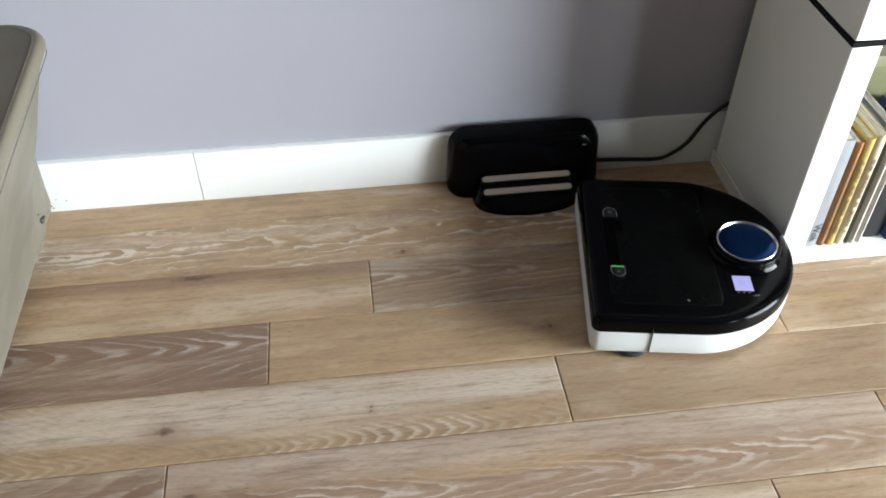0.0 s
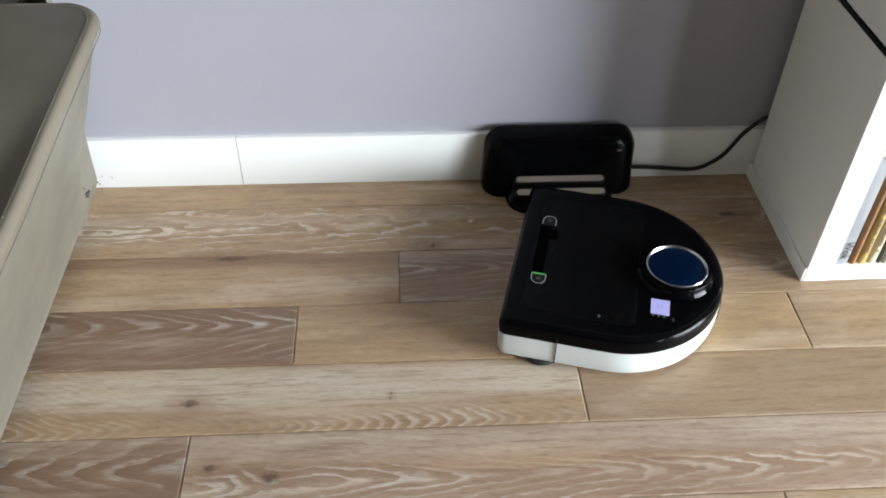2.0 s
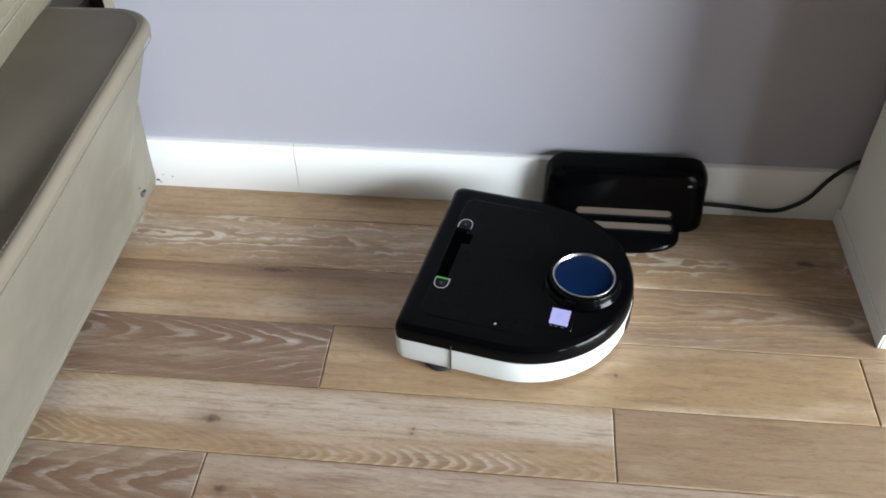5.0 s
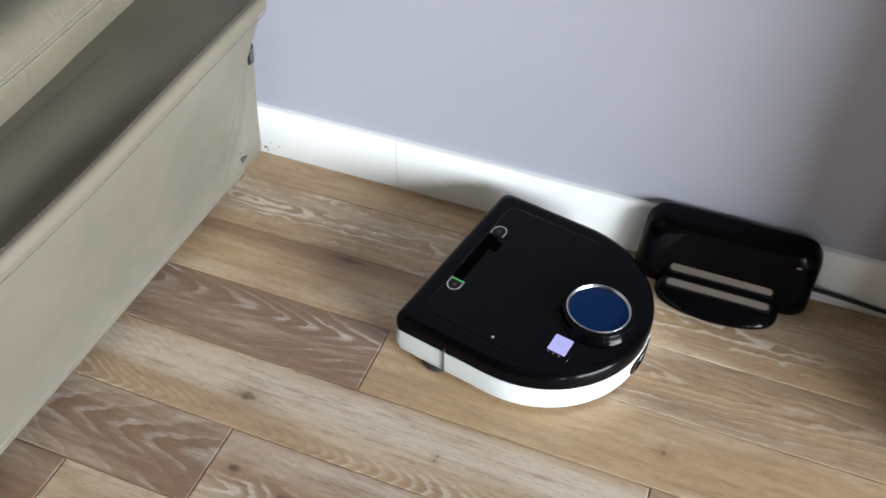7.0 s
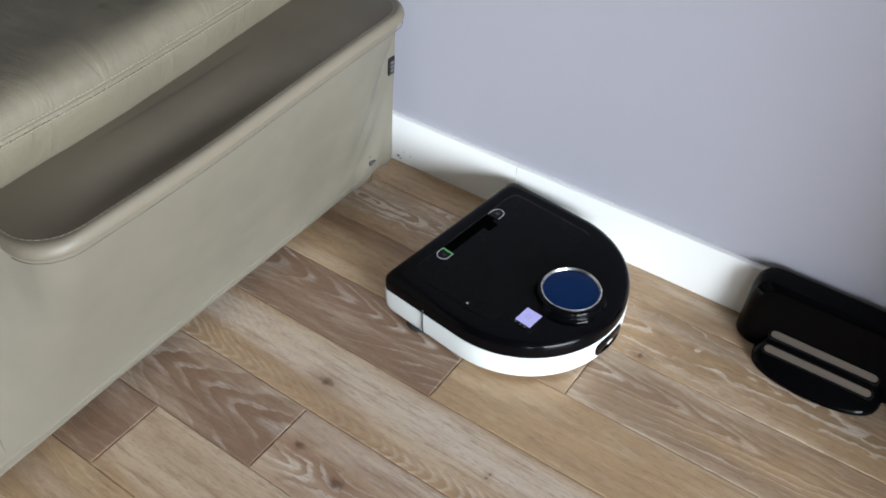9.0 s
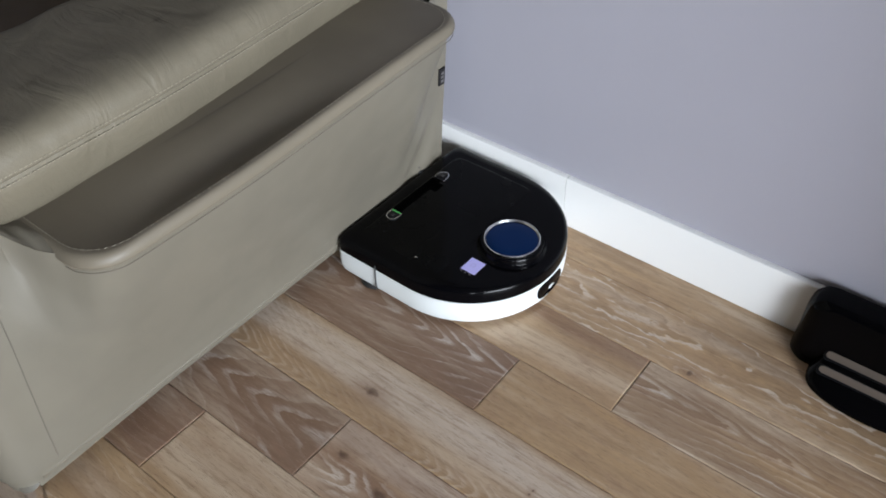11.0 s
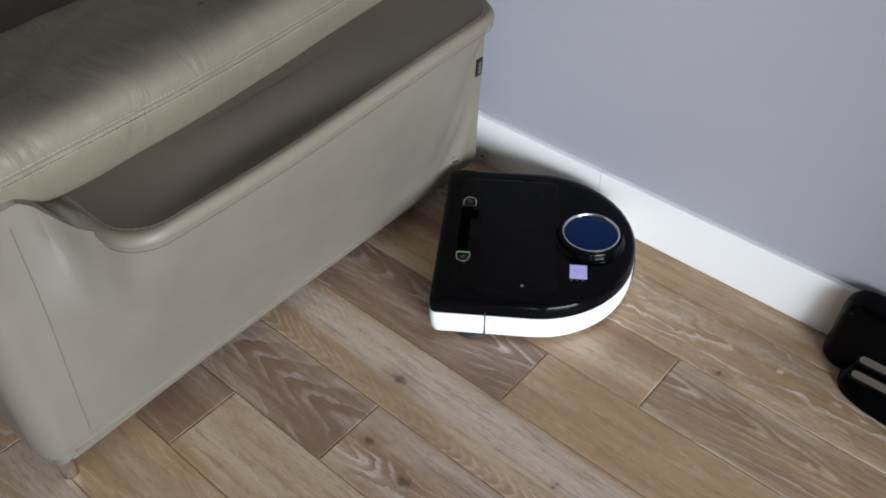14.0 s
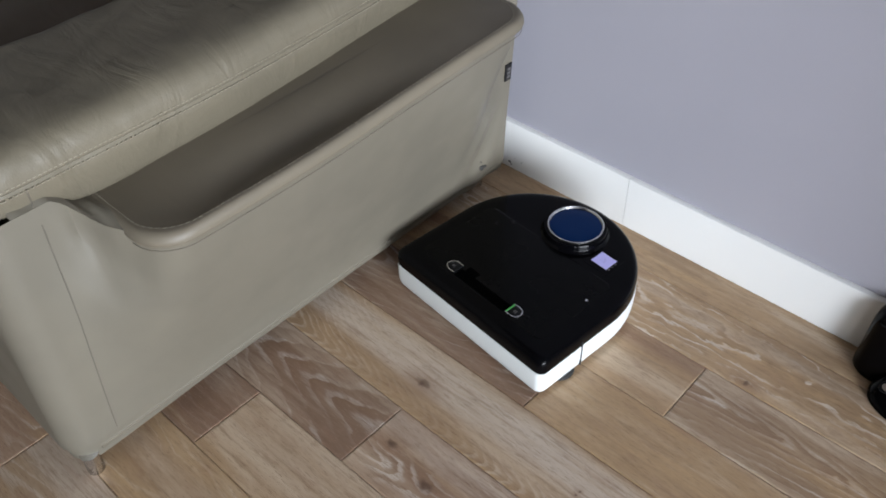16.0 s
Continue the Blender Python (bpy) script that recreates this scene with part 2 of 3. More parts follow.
# ---- mesh helpers ----
def part(name, bm, material, parent=None, label="", smooth=True):
    me = bpy.data.meshes.new(name)
    bm.to_mesh(me)
    bm.free()
    me.materials.append(material)
    if smooth:
        me.shade_smooth()
        me.set_sharp_from_angle(angle=radians(38))
    ob = new(name, me)
    if parent is not None:
        ob.parent = parent
    return tagged(ob, label)


def add_box(bm, lo, hi, bevel=0.0, seg=2):
    r = bmesh.ops.create_cube(bm, size=1.0)
    vs = r["verts"]
    for v in vs:
        v.co = Vector([(lo[i] + hi[i]) / 2 + v.co[i] * (hi[i] - lo[i]) for i in range(3)])
    if bevel > 0:
        es = list({e for v in vs for e in v.link_edges})
        bmesh.ops.bevel(bm, geom=es, offset=bevel, segments=seg, affect="EDGES", profile=0.5)
    return bm


def box(lo, hi, bevel=0.0, seg=2):
    return add_box(bmesh.new(), lo, hi, bevel, seg)


def loft(bm, rings, close=True, cap=True):
    """Skin a list of rings of equal count."""
    made = [[bm.verts.new(p) for p in ring] for ring in rings]
    k = len(rings[0])
    for a, b in zip(made, made[1:]):
        for i in range(k if close else k - 1):
            j = (i + 1) % k
            bm.faces.new((a[i], a[j], b[j], b[i]))
    if cap:
        bm.faces.new(list(reversed(made[0])))
        bm.faces.new(made[-1])
    bmesh.ops.recalc_face_normals(bm, faces=bm.faces)
    return bm


def tube(points, radius, sides=10):
    """A round cord along points, smoothed by Catmull-Rom."""
    pts = [Vector(p) for p in points]
    path = []
    for i in range(len(pts) - 1):
        p0, p1, p2, p3 = pts[max(i - 1, 0)], pts[i], pts[i + 1], pts[min(i + 2, len(pts) - 1)]
        for s in range(8):
            t = s / 8
            path.append(0.5 * (2 * p1 + (p2 - p0) * t + (2 * p0 - 5 * p1 + 4 * p2 - p3) * t * t + (3 * p1 - p0 - 3 * p2 + p3) * t ** 3))
    path.append(pts[-1])
    rings = []
    for i, p in enumerate(path):
        d = (path[min(i + 1, len(path) - 1)] - path[max(i - 1, 0)]).normalized()
        u = d.cross(Vector((0.13, 0.2, 0.97))).normalized()
        w = d.cross(u)
        rings.append([p + radius * (math.cos(a) * u + math.sin(a) * w) for a in [2 * math.pi * k / sides for k in range(sides)]])
    return loft(bmesh.new(), rings)


def disc_stack(cx, cy, levels, sides=48, cap=True):
    """A turned body: levels of (radius, z)."""
    return loft(bmesh.new(), [[(cx + r * math.cos(2 * math.pi * k / sides), cy + r * math.sin(2 * math.pi * k / sides), z) for k in range(sides)] for r, z in levels], cap=cap)


def thing(name, label, category, group="", kind="", at=None):
    ob = new(name)
    ob.empty_display_size = 0.05
    if at is not None:
        ob.matrix_world = at
    return tagged(ob, label, category, group, kind)


def smoothstep(a, b, x):
    t = min(1.0, max(0.0, (x - a) / (b - a)))
    return t * t * (3 - 2 * t)


# ---- the room ----
def room():
    t = 0.12
    tagged(part("wall_north", box((XW - t, 0, -0.02), (XE + t, t, ZC)), M_WALL, smooth=False), "smooth lavender grey painted plaster wall", "wall", kind="structure")
    tagged(part("wall_south", box((XW - t, YS - t, -0.02), (XE + t, YS, ZC)), M_ROOM, smooth=False), "unseen wall behind the viewer, kept dark to cut bounce light", "wall", kind="structure")
    tagged(part("wall_west", box((XW - t, YS, -0.02), (XW, 0, ZC)), M_BOUNCE, smooth=False), "unseen pale wall beyond the sofa, brightens the bookshelf side", "wall", kind="structure")
    bm = bmesh.new()
    edges = [YS] + sorted(v for w in WINDOWS for v in w[:2]) + [0.0]
    for y0, y1 in zip(edges[::2], edges[1::2]):
        add_box(bm, (XE, y0, -0.02), (XE + t, y1, ZC))
    for y0, y1, _ in WINDOWS:
        add_box(bm, (XE, y0, -0.02), (XE + t, y1, WIN_Z0))
        add_box(bm, (XE, y0, WIN_Z1), (XE + t, y1, ZC))
    tagged(part("wall_east", bm, M_ROOM, smooth=False), "unseen wall with two tall window openings, kept dark to cut bounce light", "wall", kind="structure")
    for k, (y0, y1, _) in enumerate(WINDOWS):
        win = thing("window_%d" % (k + 1), "tall white framed window letting in daylight", "window", kind="structure")
        for y in (y0, y1 - 0.04):
            part("window_frame", box((XE - 0.01, y, WIN_Z0), (XE + 0.03, y + 0.04, WIN_Z1), 0.004), M_WHITE, win)
        for z in (WIN_Z0, WIN_Z1 - 0.04):
            part("window_frame", box((XE - 0.012, y0, z), (XE + 0.028, y1, z + 0.04), 0.004), M_WHITE, win)
    tagged(part("ceiling", box((XW - t, YS - t, ZC), (XE + t, t, ZC + t)), M_CEIL, smooth=False), "unseen ceiling, kept dark to cut bounce light", "ceiling", kind="structure")
    base = thing("baseboard", "glossy white skirting board with butt joints", "baseboard", kind="structure")
    for x0, x1 in ((-2.0, -1.002), (-1.0, -0.0006), (0.0006, 0.999), (1.001, 1.999), (2.001, 3.0), (3.002, 4.0)):
        bm = bmesh.new()
        prof = [(0.0, 0.0), (-0.012, 0.0), (-0.012, 0.102), (-0.0105, 0.1055), (-0.007, 0.107), (0.0, 0.107)]
        loft(bm, [[(x, y, z) for y, z in prof] for x in (x0, x1)])
        part("board", bm, M_WHITE, base)
    tiny = bmesh.new()
    for x, z, r in ((-0.259, 0.027, 0.0022), (-0.242, 0.023, 0.0025), (-0.274, 0.012, 0.006), (-0.268, 0.008, 0.003)):
        add_box(tiny, (x, -0.0135, z), (x + r, -0.0118, z + 0.6 * r), 0.0005, 1)
    part("chip", tiny, M_INK, base, "small dark chips in the paint")


def sofa():
    root = thing("sofa", "taupe grey leather sofa with padded arm and side flap", "sofa")
    Y0, Y1 = -0.980, -0.055  # front end and wall end of the arm
    RC = 0.042               # rounding of the front corner
    XB = -0.247              # foot of the arm's outer side

    def rise(y):             # the flap climbs a little towards the wall
        return smoothstep(-0.60, -0.20, y)

    def panel_x(y, z):
        out = 0.1105 * max(0.0, (min(z, 0.43) - 0.07) / 0.357) ** 1.1
        wide = smoothstep(-0.93, -0.775, y) * (1 - smoothstep(-0.23, -0.085, y))
        d = max(0.0, min(y + 0.826, -0.152 - y))      # distance in from the flap's ends
        r = 0.055
        tight = (0.055 + (math.sqrt(r * r - (r - d) ** 2) if d < r else r)) / 0.110
        if d <= 0:  # the leather is gathered from the flap's corner to the pad
            tight = 0.5 * (smoothstep(-0.864, -0.824, y) if y < -0.5 else 0.5 - 0.5 * smoothstep(-0.152, -0.085, y))
        s = smoothstep(0.27, 0.425, z)
        out *= wide * (1 - s) + tight * s * (0.975 - 0.05 * rise(y))
        fold = (0.0012 * math.sin(170 * y + 60 * z) + 0.0009 * math.sin(310 * y + 20 * z)) * smoothstep(0.26, 0.42, z) * (smoothstep(-0.90, -0.87, y) * (1 - smoothstep(-0.84, -0.80, y)))
        fold += 0.004 * math.sin(60 * y - 50 * z) * (smoothstep(-0.22, -0.14, y) * (1 - smoothstep(-0.11, -0.06, y))) * (1 - smoothstep(0.15, 0.3, z))
        lean = 0.018 * smoothstep(0.05, 0.42, z)
        tuck = -0.008 * (1 - smoothstep(0.036, 0.06, z))
        return XB + out + fold + lean + tuck

    # outer side panel, its front corner rounded into the front face
    bm = bmesh.new()
    ys = [Y1 - (Y1 - (Y0 + RC)) * i / 120 for i in range(121)]
    def top(y):
        return 0.424 + 0.003 * (1 - smoothstep(-0.838, -0.826, y)) + 0.014 * rise(y) + 0.045 * (1 - smoothstep(-0.885, -0.838, y))

    def at(y, f):
        foot = 0.036 - 0.007 * (1 - smoothstep(-0.95, -0.70, y))
        return foot + (top(y) - foot) * f

    rings = []
    for f in [k / 30 for k in range(31)]:
        z = at(Y1, f)
        ring = [(-0.80, Y1, z), (panel_x(Y1, z) - 0.05, Y1 + 0.004, z), (panel_x(Y1, z) - 0.016, Y1 - 0.001, z), (panel_x(Y1, z) - 0.004, Y1 - 0.012, z)]
        ring += [(panel_x(y, at(y, f)), y, at(y, f)) for y in ys[1:]]
        z = at(Y0, f)
        x0, yc, r = panel_x(Y0 + RC, z), Y0 + RC, RC - 0.008 * (1 - smoothstep(0.036, 0.06, z))
        ring += [(x0 - r + r * math.cos(a), yc - r * math.sin(a), z) for a in [math.pi / 2 * k / 10 for k in range(1, 11)]]
        ring += [(-0.42, yc - r, z), (-0.60, yc - r - 0.002, z), (-0.80, yc - r, at(Y1, f))]
        rings.append(ring)
    loft(bm, rings, cap=False)
    core = box((-0.79, -0.95, 0.045), (-0.265, -0.060, 0.420), 0.01, 2)
    add_box(core, (-0.60, -0.962, 0.38), (-0.248, -0.850, 0.480), 0.03, 3)
    part("arm_core", core, M_LEATHER, root)
    part("arm_side", bm, M_LEATHER, root)

    # gathered leather between the flap's front corner and the pad
    gy = [-0.826 - 0.100 * i / 50 for i in range(51)]
    rows = []
    for k in range(7):
        f = k / 6
        rows.append([(panel_x(y, top(y)) * (1 - f) + -0.262 * f + 0.0012 * math.sin(math.pi * f) * math.sin(260 * y + 4 * f), y,
                      top(y) - 0.0005 + 0.008 * f + math.sin(math.pi * f) * (0.0016 * math.sin(190 * y + 5 * f) + 0.004)) for y in gy])
    gus = bmesh.new()
    loft(gus, rows, close=False, cap=False)
    part("gathered_corner", gus, M_LEATHER, root, "gathered leather folds at the flap's corner")

    # the flap that lies out from under the arm pad
    def flap_outline(inset, z):
        x0, x1, y0, y1, r = -0.300, -0.116 - inset, -0.831 + inset, -0.150 - inset, 0.055
        pts = [(x0, y0, z)]
        pts += [(x1 - r + r * math.sin(a), y0 + r - r * math.cos(a), z) for a in [math.pi / 2 * k / 10 for k in range(11)]]
        n = 24
        pts += [(x1 + 0.0012 * math.sin(9.0 * k / n), y0 + r + (y1 - y0 - 2 * r) * k / n, z) for k in range(1, n)]
        pts += [(x1 - r + r * math.cos(a), y1 - r + r * math.sin(a), z) for a in [math.pi / 2 * k / 10 for k in range(11)]]
        pts += [(x0, y1, z)]
        sag = 0.011 * smoothstep(0.010, 0.034, inset) * (1 - smoothstep(0.045, 0.11, inset))
        return [(x - 0.003 * rise(y) * smoothstep(-0.30, -0.15, x), y, h + 0.016 * rise(y) - sag * math.exp(-((y + 0.60) / 0.15) ** 2)) for x, y, h in pts]
    prof = [(0.008, 0.4115), (0.003, 0.4120), (0.0002, 0.4145), (-0.0010, 0.4185), (-0.0004, 0.4235), (0.0014, 0.4280), (0.0038, 0.4308), (0.0066, 0.4320), (0.012, 0.4316), (0.018, 0.4316), (0.025, 0.4317), (0.035, 0.4318), (0.050, 0.4320), (0.065, 0.4324), (0.080, 0.4327), (0.095, 0.4330), (0.122, 0.4335)]
    bm = bmesh.new()
    loft(bm, [flap_outline(i, z) for i, z in prof])
    flap = part("flap", bm, M_FLAP, root, "smooth leather side flap with rolled edge")
    st = bmesh.new()
    for dz, ins in ((0.4314, 0.0165),):
        o = flap_outline(ins - 0.006, dz)
        pts = [Vector(p) for p in o]
        for a, b in zip(pts, pts[1:]):
            L = (b - a).length
            m = max(1, int(L / 0.006))
            for q in range(m):
                c, d = a.lerp(b, (q + 0.15) / m), a.lerp(b, (q + 0.75) / m)
                up = Vector((0, 0, 0.0008))
                side = (d - c).cross(Vector((0, 0, 1))).normalized() * 0.0007
                loft(st, [[c - side, c + side, c + side + up, c - side + up], [d - side, d + side, d + side + up, d - side + up]])
    part("stitching", st, M_THREAD, flap)
    # arm pad on top: rounded, a stitched seam round it
    def pad_ring(z, grow, wave=0.0):
        x0, x1, y0, y1 = -0.455 - grow * 0.3, -0.252 + grow, -0.960 - grow * 0.6, -0.085 + grow * 0.3
        r = 0.055
        pts = []
        for cx, cy, a0 in ((x1 - r, y1 - r, 0), (x0 + r, y1 - r, 90), (x0 + r, y0 + r, 180), (x1 - r, y0 + r, 270)):
            for k in range(9):
                a = radians(a0 + 90 * k / 8)
                pts.append(Vector((cx + r * math.cos(a), cy + r * math.sin(a), z)))
        full = []
        for i, (a, b) in enumerate(zip(pts, pts[1:] + pts[:1])):
            m = {8: 10, 17: 64, 26: 10, 35: 64}.get(i, 1)
            full += [a.lerp(b, q / m) for q in range(m)]
        for p in full:
            p.x -= 0.036 * smoothstep(-0.70, -0.10, p.y)
        if wave:
            for p in full:
                f = noise.noise(Vector((p.x * 18, p.y * 22, z * 9)))
                out = Vector((1 if p.x > -0.35 else -1, 0, 0))
                p += out * wave * f
                p.z += 0.6 * wave * noise.noise(Vector((p.y * 26, p.x * 14, 3.3)))
        return full
    prof = [(0.417, -0.012, 0), (0.437, -0.002, 0.001), (0.457, 0.010, 0.002), (0.482, 0.018, 0.002), (0.498, 0.021, 0.0008), (0.501, 0.0195, 0.0004), (0.504, 0.022, 0.0008), (0.516, 0.022, 0.002),
            (0.528, 0.018, 0.002), (0.537, 0.009, 0.003), (0.542, -0.003, 0.004), (0.544, -0.02, 0.006), (0.545, -0.04, 0.007), (0.545, -0.06, 0.007)]
    bm = bmesh.new()
    loft(bm, [pad_ring(z, g, w) for z, g, w in prof])
    pad = part("arm_pad", bm, M_SOFT, root, "wrinkled leather arm pad")
    for dz in (0.5065, 0.4955):
        st = bmesh.new()
        ring = pad_ring(dz, 0.0218)
        for a, b in zip(ring, ring[1:] + ring[:1]):
            if a.x < -0.40:
                continue
            m = max(1, int((b - a).length / 0.006))
            for q in range(m):
                c, d = a.lerp(b, (q + 0.1) / m), a.lerp(b, (q + 0.7) / m)
                side = (d - c).cross(Vector((0, 0, 1))).normalized() * 0.0011
                up = Vector((0, 0, 0.0011))
                loft(st, [[c - side, c + side, c + side + up, c - side + up], [d - side, d + side, d + side + up, d - side + up]])
        part("stitching", st, M_THREAD, pad)

    # hem along the foot of the side, with its own stitches
    hem = bmesh.new()
    hy = [Y1 - 0.02 - (Y1 - 0.02 - (Y0 + RC)) * i / 60 for i in range(61)]
    loft(hem, [[(panel_x(y, z) + d, y, z) for z, d in ((0.037, -0.002), (0.038, 0.0008), (0.044, 0.0014), (0.050, 0.0013), (0.0535, 0.0009), (0.0555, 0.0003), (0.0575, -0.001))] for y in hy])
    hem = part("hem", hem, M_LEATHER, root)
    st = bmesh.new()
    for i in range(140):
        y = hy[0] - 0.004 - i * (hy[0] - hy[-1] - 0.01) / 140
        x = panel_x(y, 0.050) + 0.0010
        add_box(st, (x, y - 0.0042, 0.0496), (x + 0.0008, y, 0.0506))
    part("stitching", st, M_THREAD, hem, smooth=False)
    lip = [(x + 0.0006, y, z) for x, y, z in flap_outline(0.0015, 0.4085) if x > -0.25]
    part("lip_seam", tube(lip[::2] + lip[-1:], 0.0006, 6), M_SEAM_SHADE, flap, "stitched seam under the rolled edge")

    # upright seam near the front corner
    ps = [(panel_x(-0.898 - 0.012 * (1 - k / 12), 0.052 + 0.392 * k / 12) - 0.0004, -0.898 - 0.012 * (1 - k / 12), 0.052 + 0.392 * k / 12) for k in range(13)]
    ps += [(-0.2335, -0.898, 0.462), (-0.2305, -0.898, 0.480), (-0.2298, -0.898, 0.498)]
    part("seam", tube([(p[0] + 0.0004, p[1], p[2]) for p in ps], 0.0009, 6), M_SEAM_SHADE, root, "upright stitched seam")
    # small woven tag
    tg = part("tag", box((-0.002, -0.008, 0.0), (0.002, 0.008, 0.034), 0.0008, 1), M_TAG, root, "small dark woven label")
    ty, tz = -0.074, 0.262
    fy = (panel_x(ty + 0.008, tz) - panel_x(ty - 0.008, tz)) / 0.016
    fz = (panel_x(ty, tz + 0.015) - panel_x(ty, tz - 0.015)) / 0.03
    tg.matrix_basis = pose(panel_x(ty, tz) + 0.0015, ty, tz, 0, math.degrees(math.atan(fz)), -math.degrees(math.atan(fy))) @ pose(0, 0, -0.017)
    bars = bmesh.new()
    for k in range(3):
        add_box(bars, (0.002, -0.004, 0.006 + 0.008 * k), (0.0026, 0.004, 0.011 + 0.008 * k))
    part("print", bars, M_TAGINK, tg)
    hole = bmesh.new()
    add_box(hole, (-0.004, -0.005, -0.006), (0.003, 0.004, 0.004), 0.002, 1)
    add_box(hole, (-0.003, 0.002, -0.002), (0.004, 0.010, 0.002), 0.001, 1)
    add_box(hole, (-0.003, -0.003, 0.012), (0.0012, -0.0005, 0.0145), 0.001, 1)
    hole = part("snag", hole, M_INK, root, "small torn spot in the leather")
    hole.matrix_basis = pose(panel_x(-0.131, 0.080), -0.131, 0.080)
    # seat, back and front rail
    part("seat", box((-1.9, -0.93, 0.30), (-0.46, -0.20, 0.44), 0.04, 4), M_SEAT_SHADE, root, "seat cushion with shade put into its dark brown colour")
    part("backrest", box((-1.9, -0.30, 0.30), (-0.47, -0.06, 0.80), 0.05, 4), M_LEATHER, root)
    part("front_rail", box((-1.9, -0.955, 0.05), (-0.79, -0.15, 0.31), 0.02, 3), M_LEATHER, root)
    for x, y in ((-0.262, -0.955), (-0.285, -0.10), (-1.8, -0.88), (-1.8, -0.12)):
        part("foot", disc_stack(x, y, [(0.011, 0.0), (0.0125, 0.002), (0.0125, 0.034), (0.014, 0.040)], 20), M_CHROME, root, "short round metal foot")
    return root


def cabinet():
    root = thing("bookshelf", "white laminate bookshelf with black divider strip", "bookshelf")
    x0, x1, yf, yb, zs = 0.978, 1.72, -0.312, -0.02, 0.421
    t = 0.046
    part("side_panel", box((x0, yf, 0.0), (x0 + t, yb, zs), 0.0015, 1), M_LAM, root)
    part("side_panel", box((x1 - t, yf, 0.0), (x1, yb, zs), 0.0015, 1), M_LAM, root)
    part("bottom_board", box((x0 + t, yf + 0.001, 0.0), (x1 - t, yb, 0.024), 0.001, 1), M_LAM, root)
    part("back_panel", box((x0 + t, yb - 0.006, 0.024), (x1 - t, yb, zs), 0.0, 1), M_LAM, root)
    part("divider_strip", box((x0 - 0.001, yf - 0.001, zs), (x1, yb, zs + 0.009), 0.001, 1), M_SATIN, root, "black divider strip")
    part("side_panel", box((x0 + 0.001, yf, zs + 0.009), (x0 + t, yb, 1.25), 0.0015, 1), M_LAM, root)
    part("side_panel", box((x1 - t, yf, zs + 0.009), (x1, yb, 1.25), 0.0015, 1), M_LAM, root)
    part("back_panel", box((x0 + t, yb - 0.006, zs + 0.009), (x1 - t, yb, 1.25), 0.0, 1), M_LAM, root)
    part("top_board", box((x0 + t, yf, 1.21), (x1 - t, yb - 0.006, 1.25), 0.001, 1), M_LAM, root)
    part("base_strip", box((x0 - 0.004, yf + 0.0005, 0.0), (x0 - 0.0002, -0.0125, 0.030), 0.001, 1), M_LAM, root, "thin white strip along the floor")
    return root


def book(x, w, h, d, color, lean=0.0, y=-0.296, label="", text="", z=0.024):
    b = thing("book", label, "book", "books on the lower shelf", at=pose(x, y, z, 0, lean, 0))
    cov = paper("cover_%s" % label.split()[0], color)
    bm = bmesh.new()
    prof = [(0.0, d), (0.0, 0.004), (0.002, 0.001), (w / 2, -0.001), (w - 0.002, 0.001), (w, 0.004), (w, d), (w - 0.0025, d), (w - 0.0025, 0.004), (0.0025, 0.004), (0.0025, d)]
    loft(bm, [[(px, py, pz) for px, py in prof] for pz in (0.0, h)])
    part("cover", bm, cov, b)
    part("page_block", box((0.0027, 0.0045, 0.003), (w - 0.0027, d - 0.004, h - 0.003)), M_PAGES, b, "cream page block", smooth=False)
    if text == "bars":
        bm = bmesh.new()
        random.seed(int(x * 1e4))
        pz = h * 0.12
        while pz < h * 0.8:
            s = random.uniform(0.003, 0.012)
            add_box(bm, (w * 0.36, -0.0016, pz), (w * 0.62, -0.001, pz + s))
            pz += s + random.choice((0.0015, 0.002, 0.008))
        part("print", bm, M_TITLE, b)
    elif text:
        cu = bpy.data.curves.new("title", "FONT")
        cu.body, cu.size, cu.extrude = text, 0.019, 0.0002
        ob = new("title", cu)
        cu.materials.append(M_INK)
        ob.parent = b
        ob.matrix_basis = pose(w * 0.32, -0.0016, 0.052, 90, 90, 0)
    return b


M_TITLE = mat("faded_print", (0.16, 0.11, 0.07), 0.7)
M_PAGES = paper("page_edges", (0.72, 0.67, 0.56))


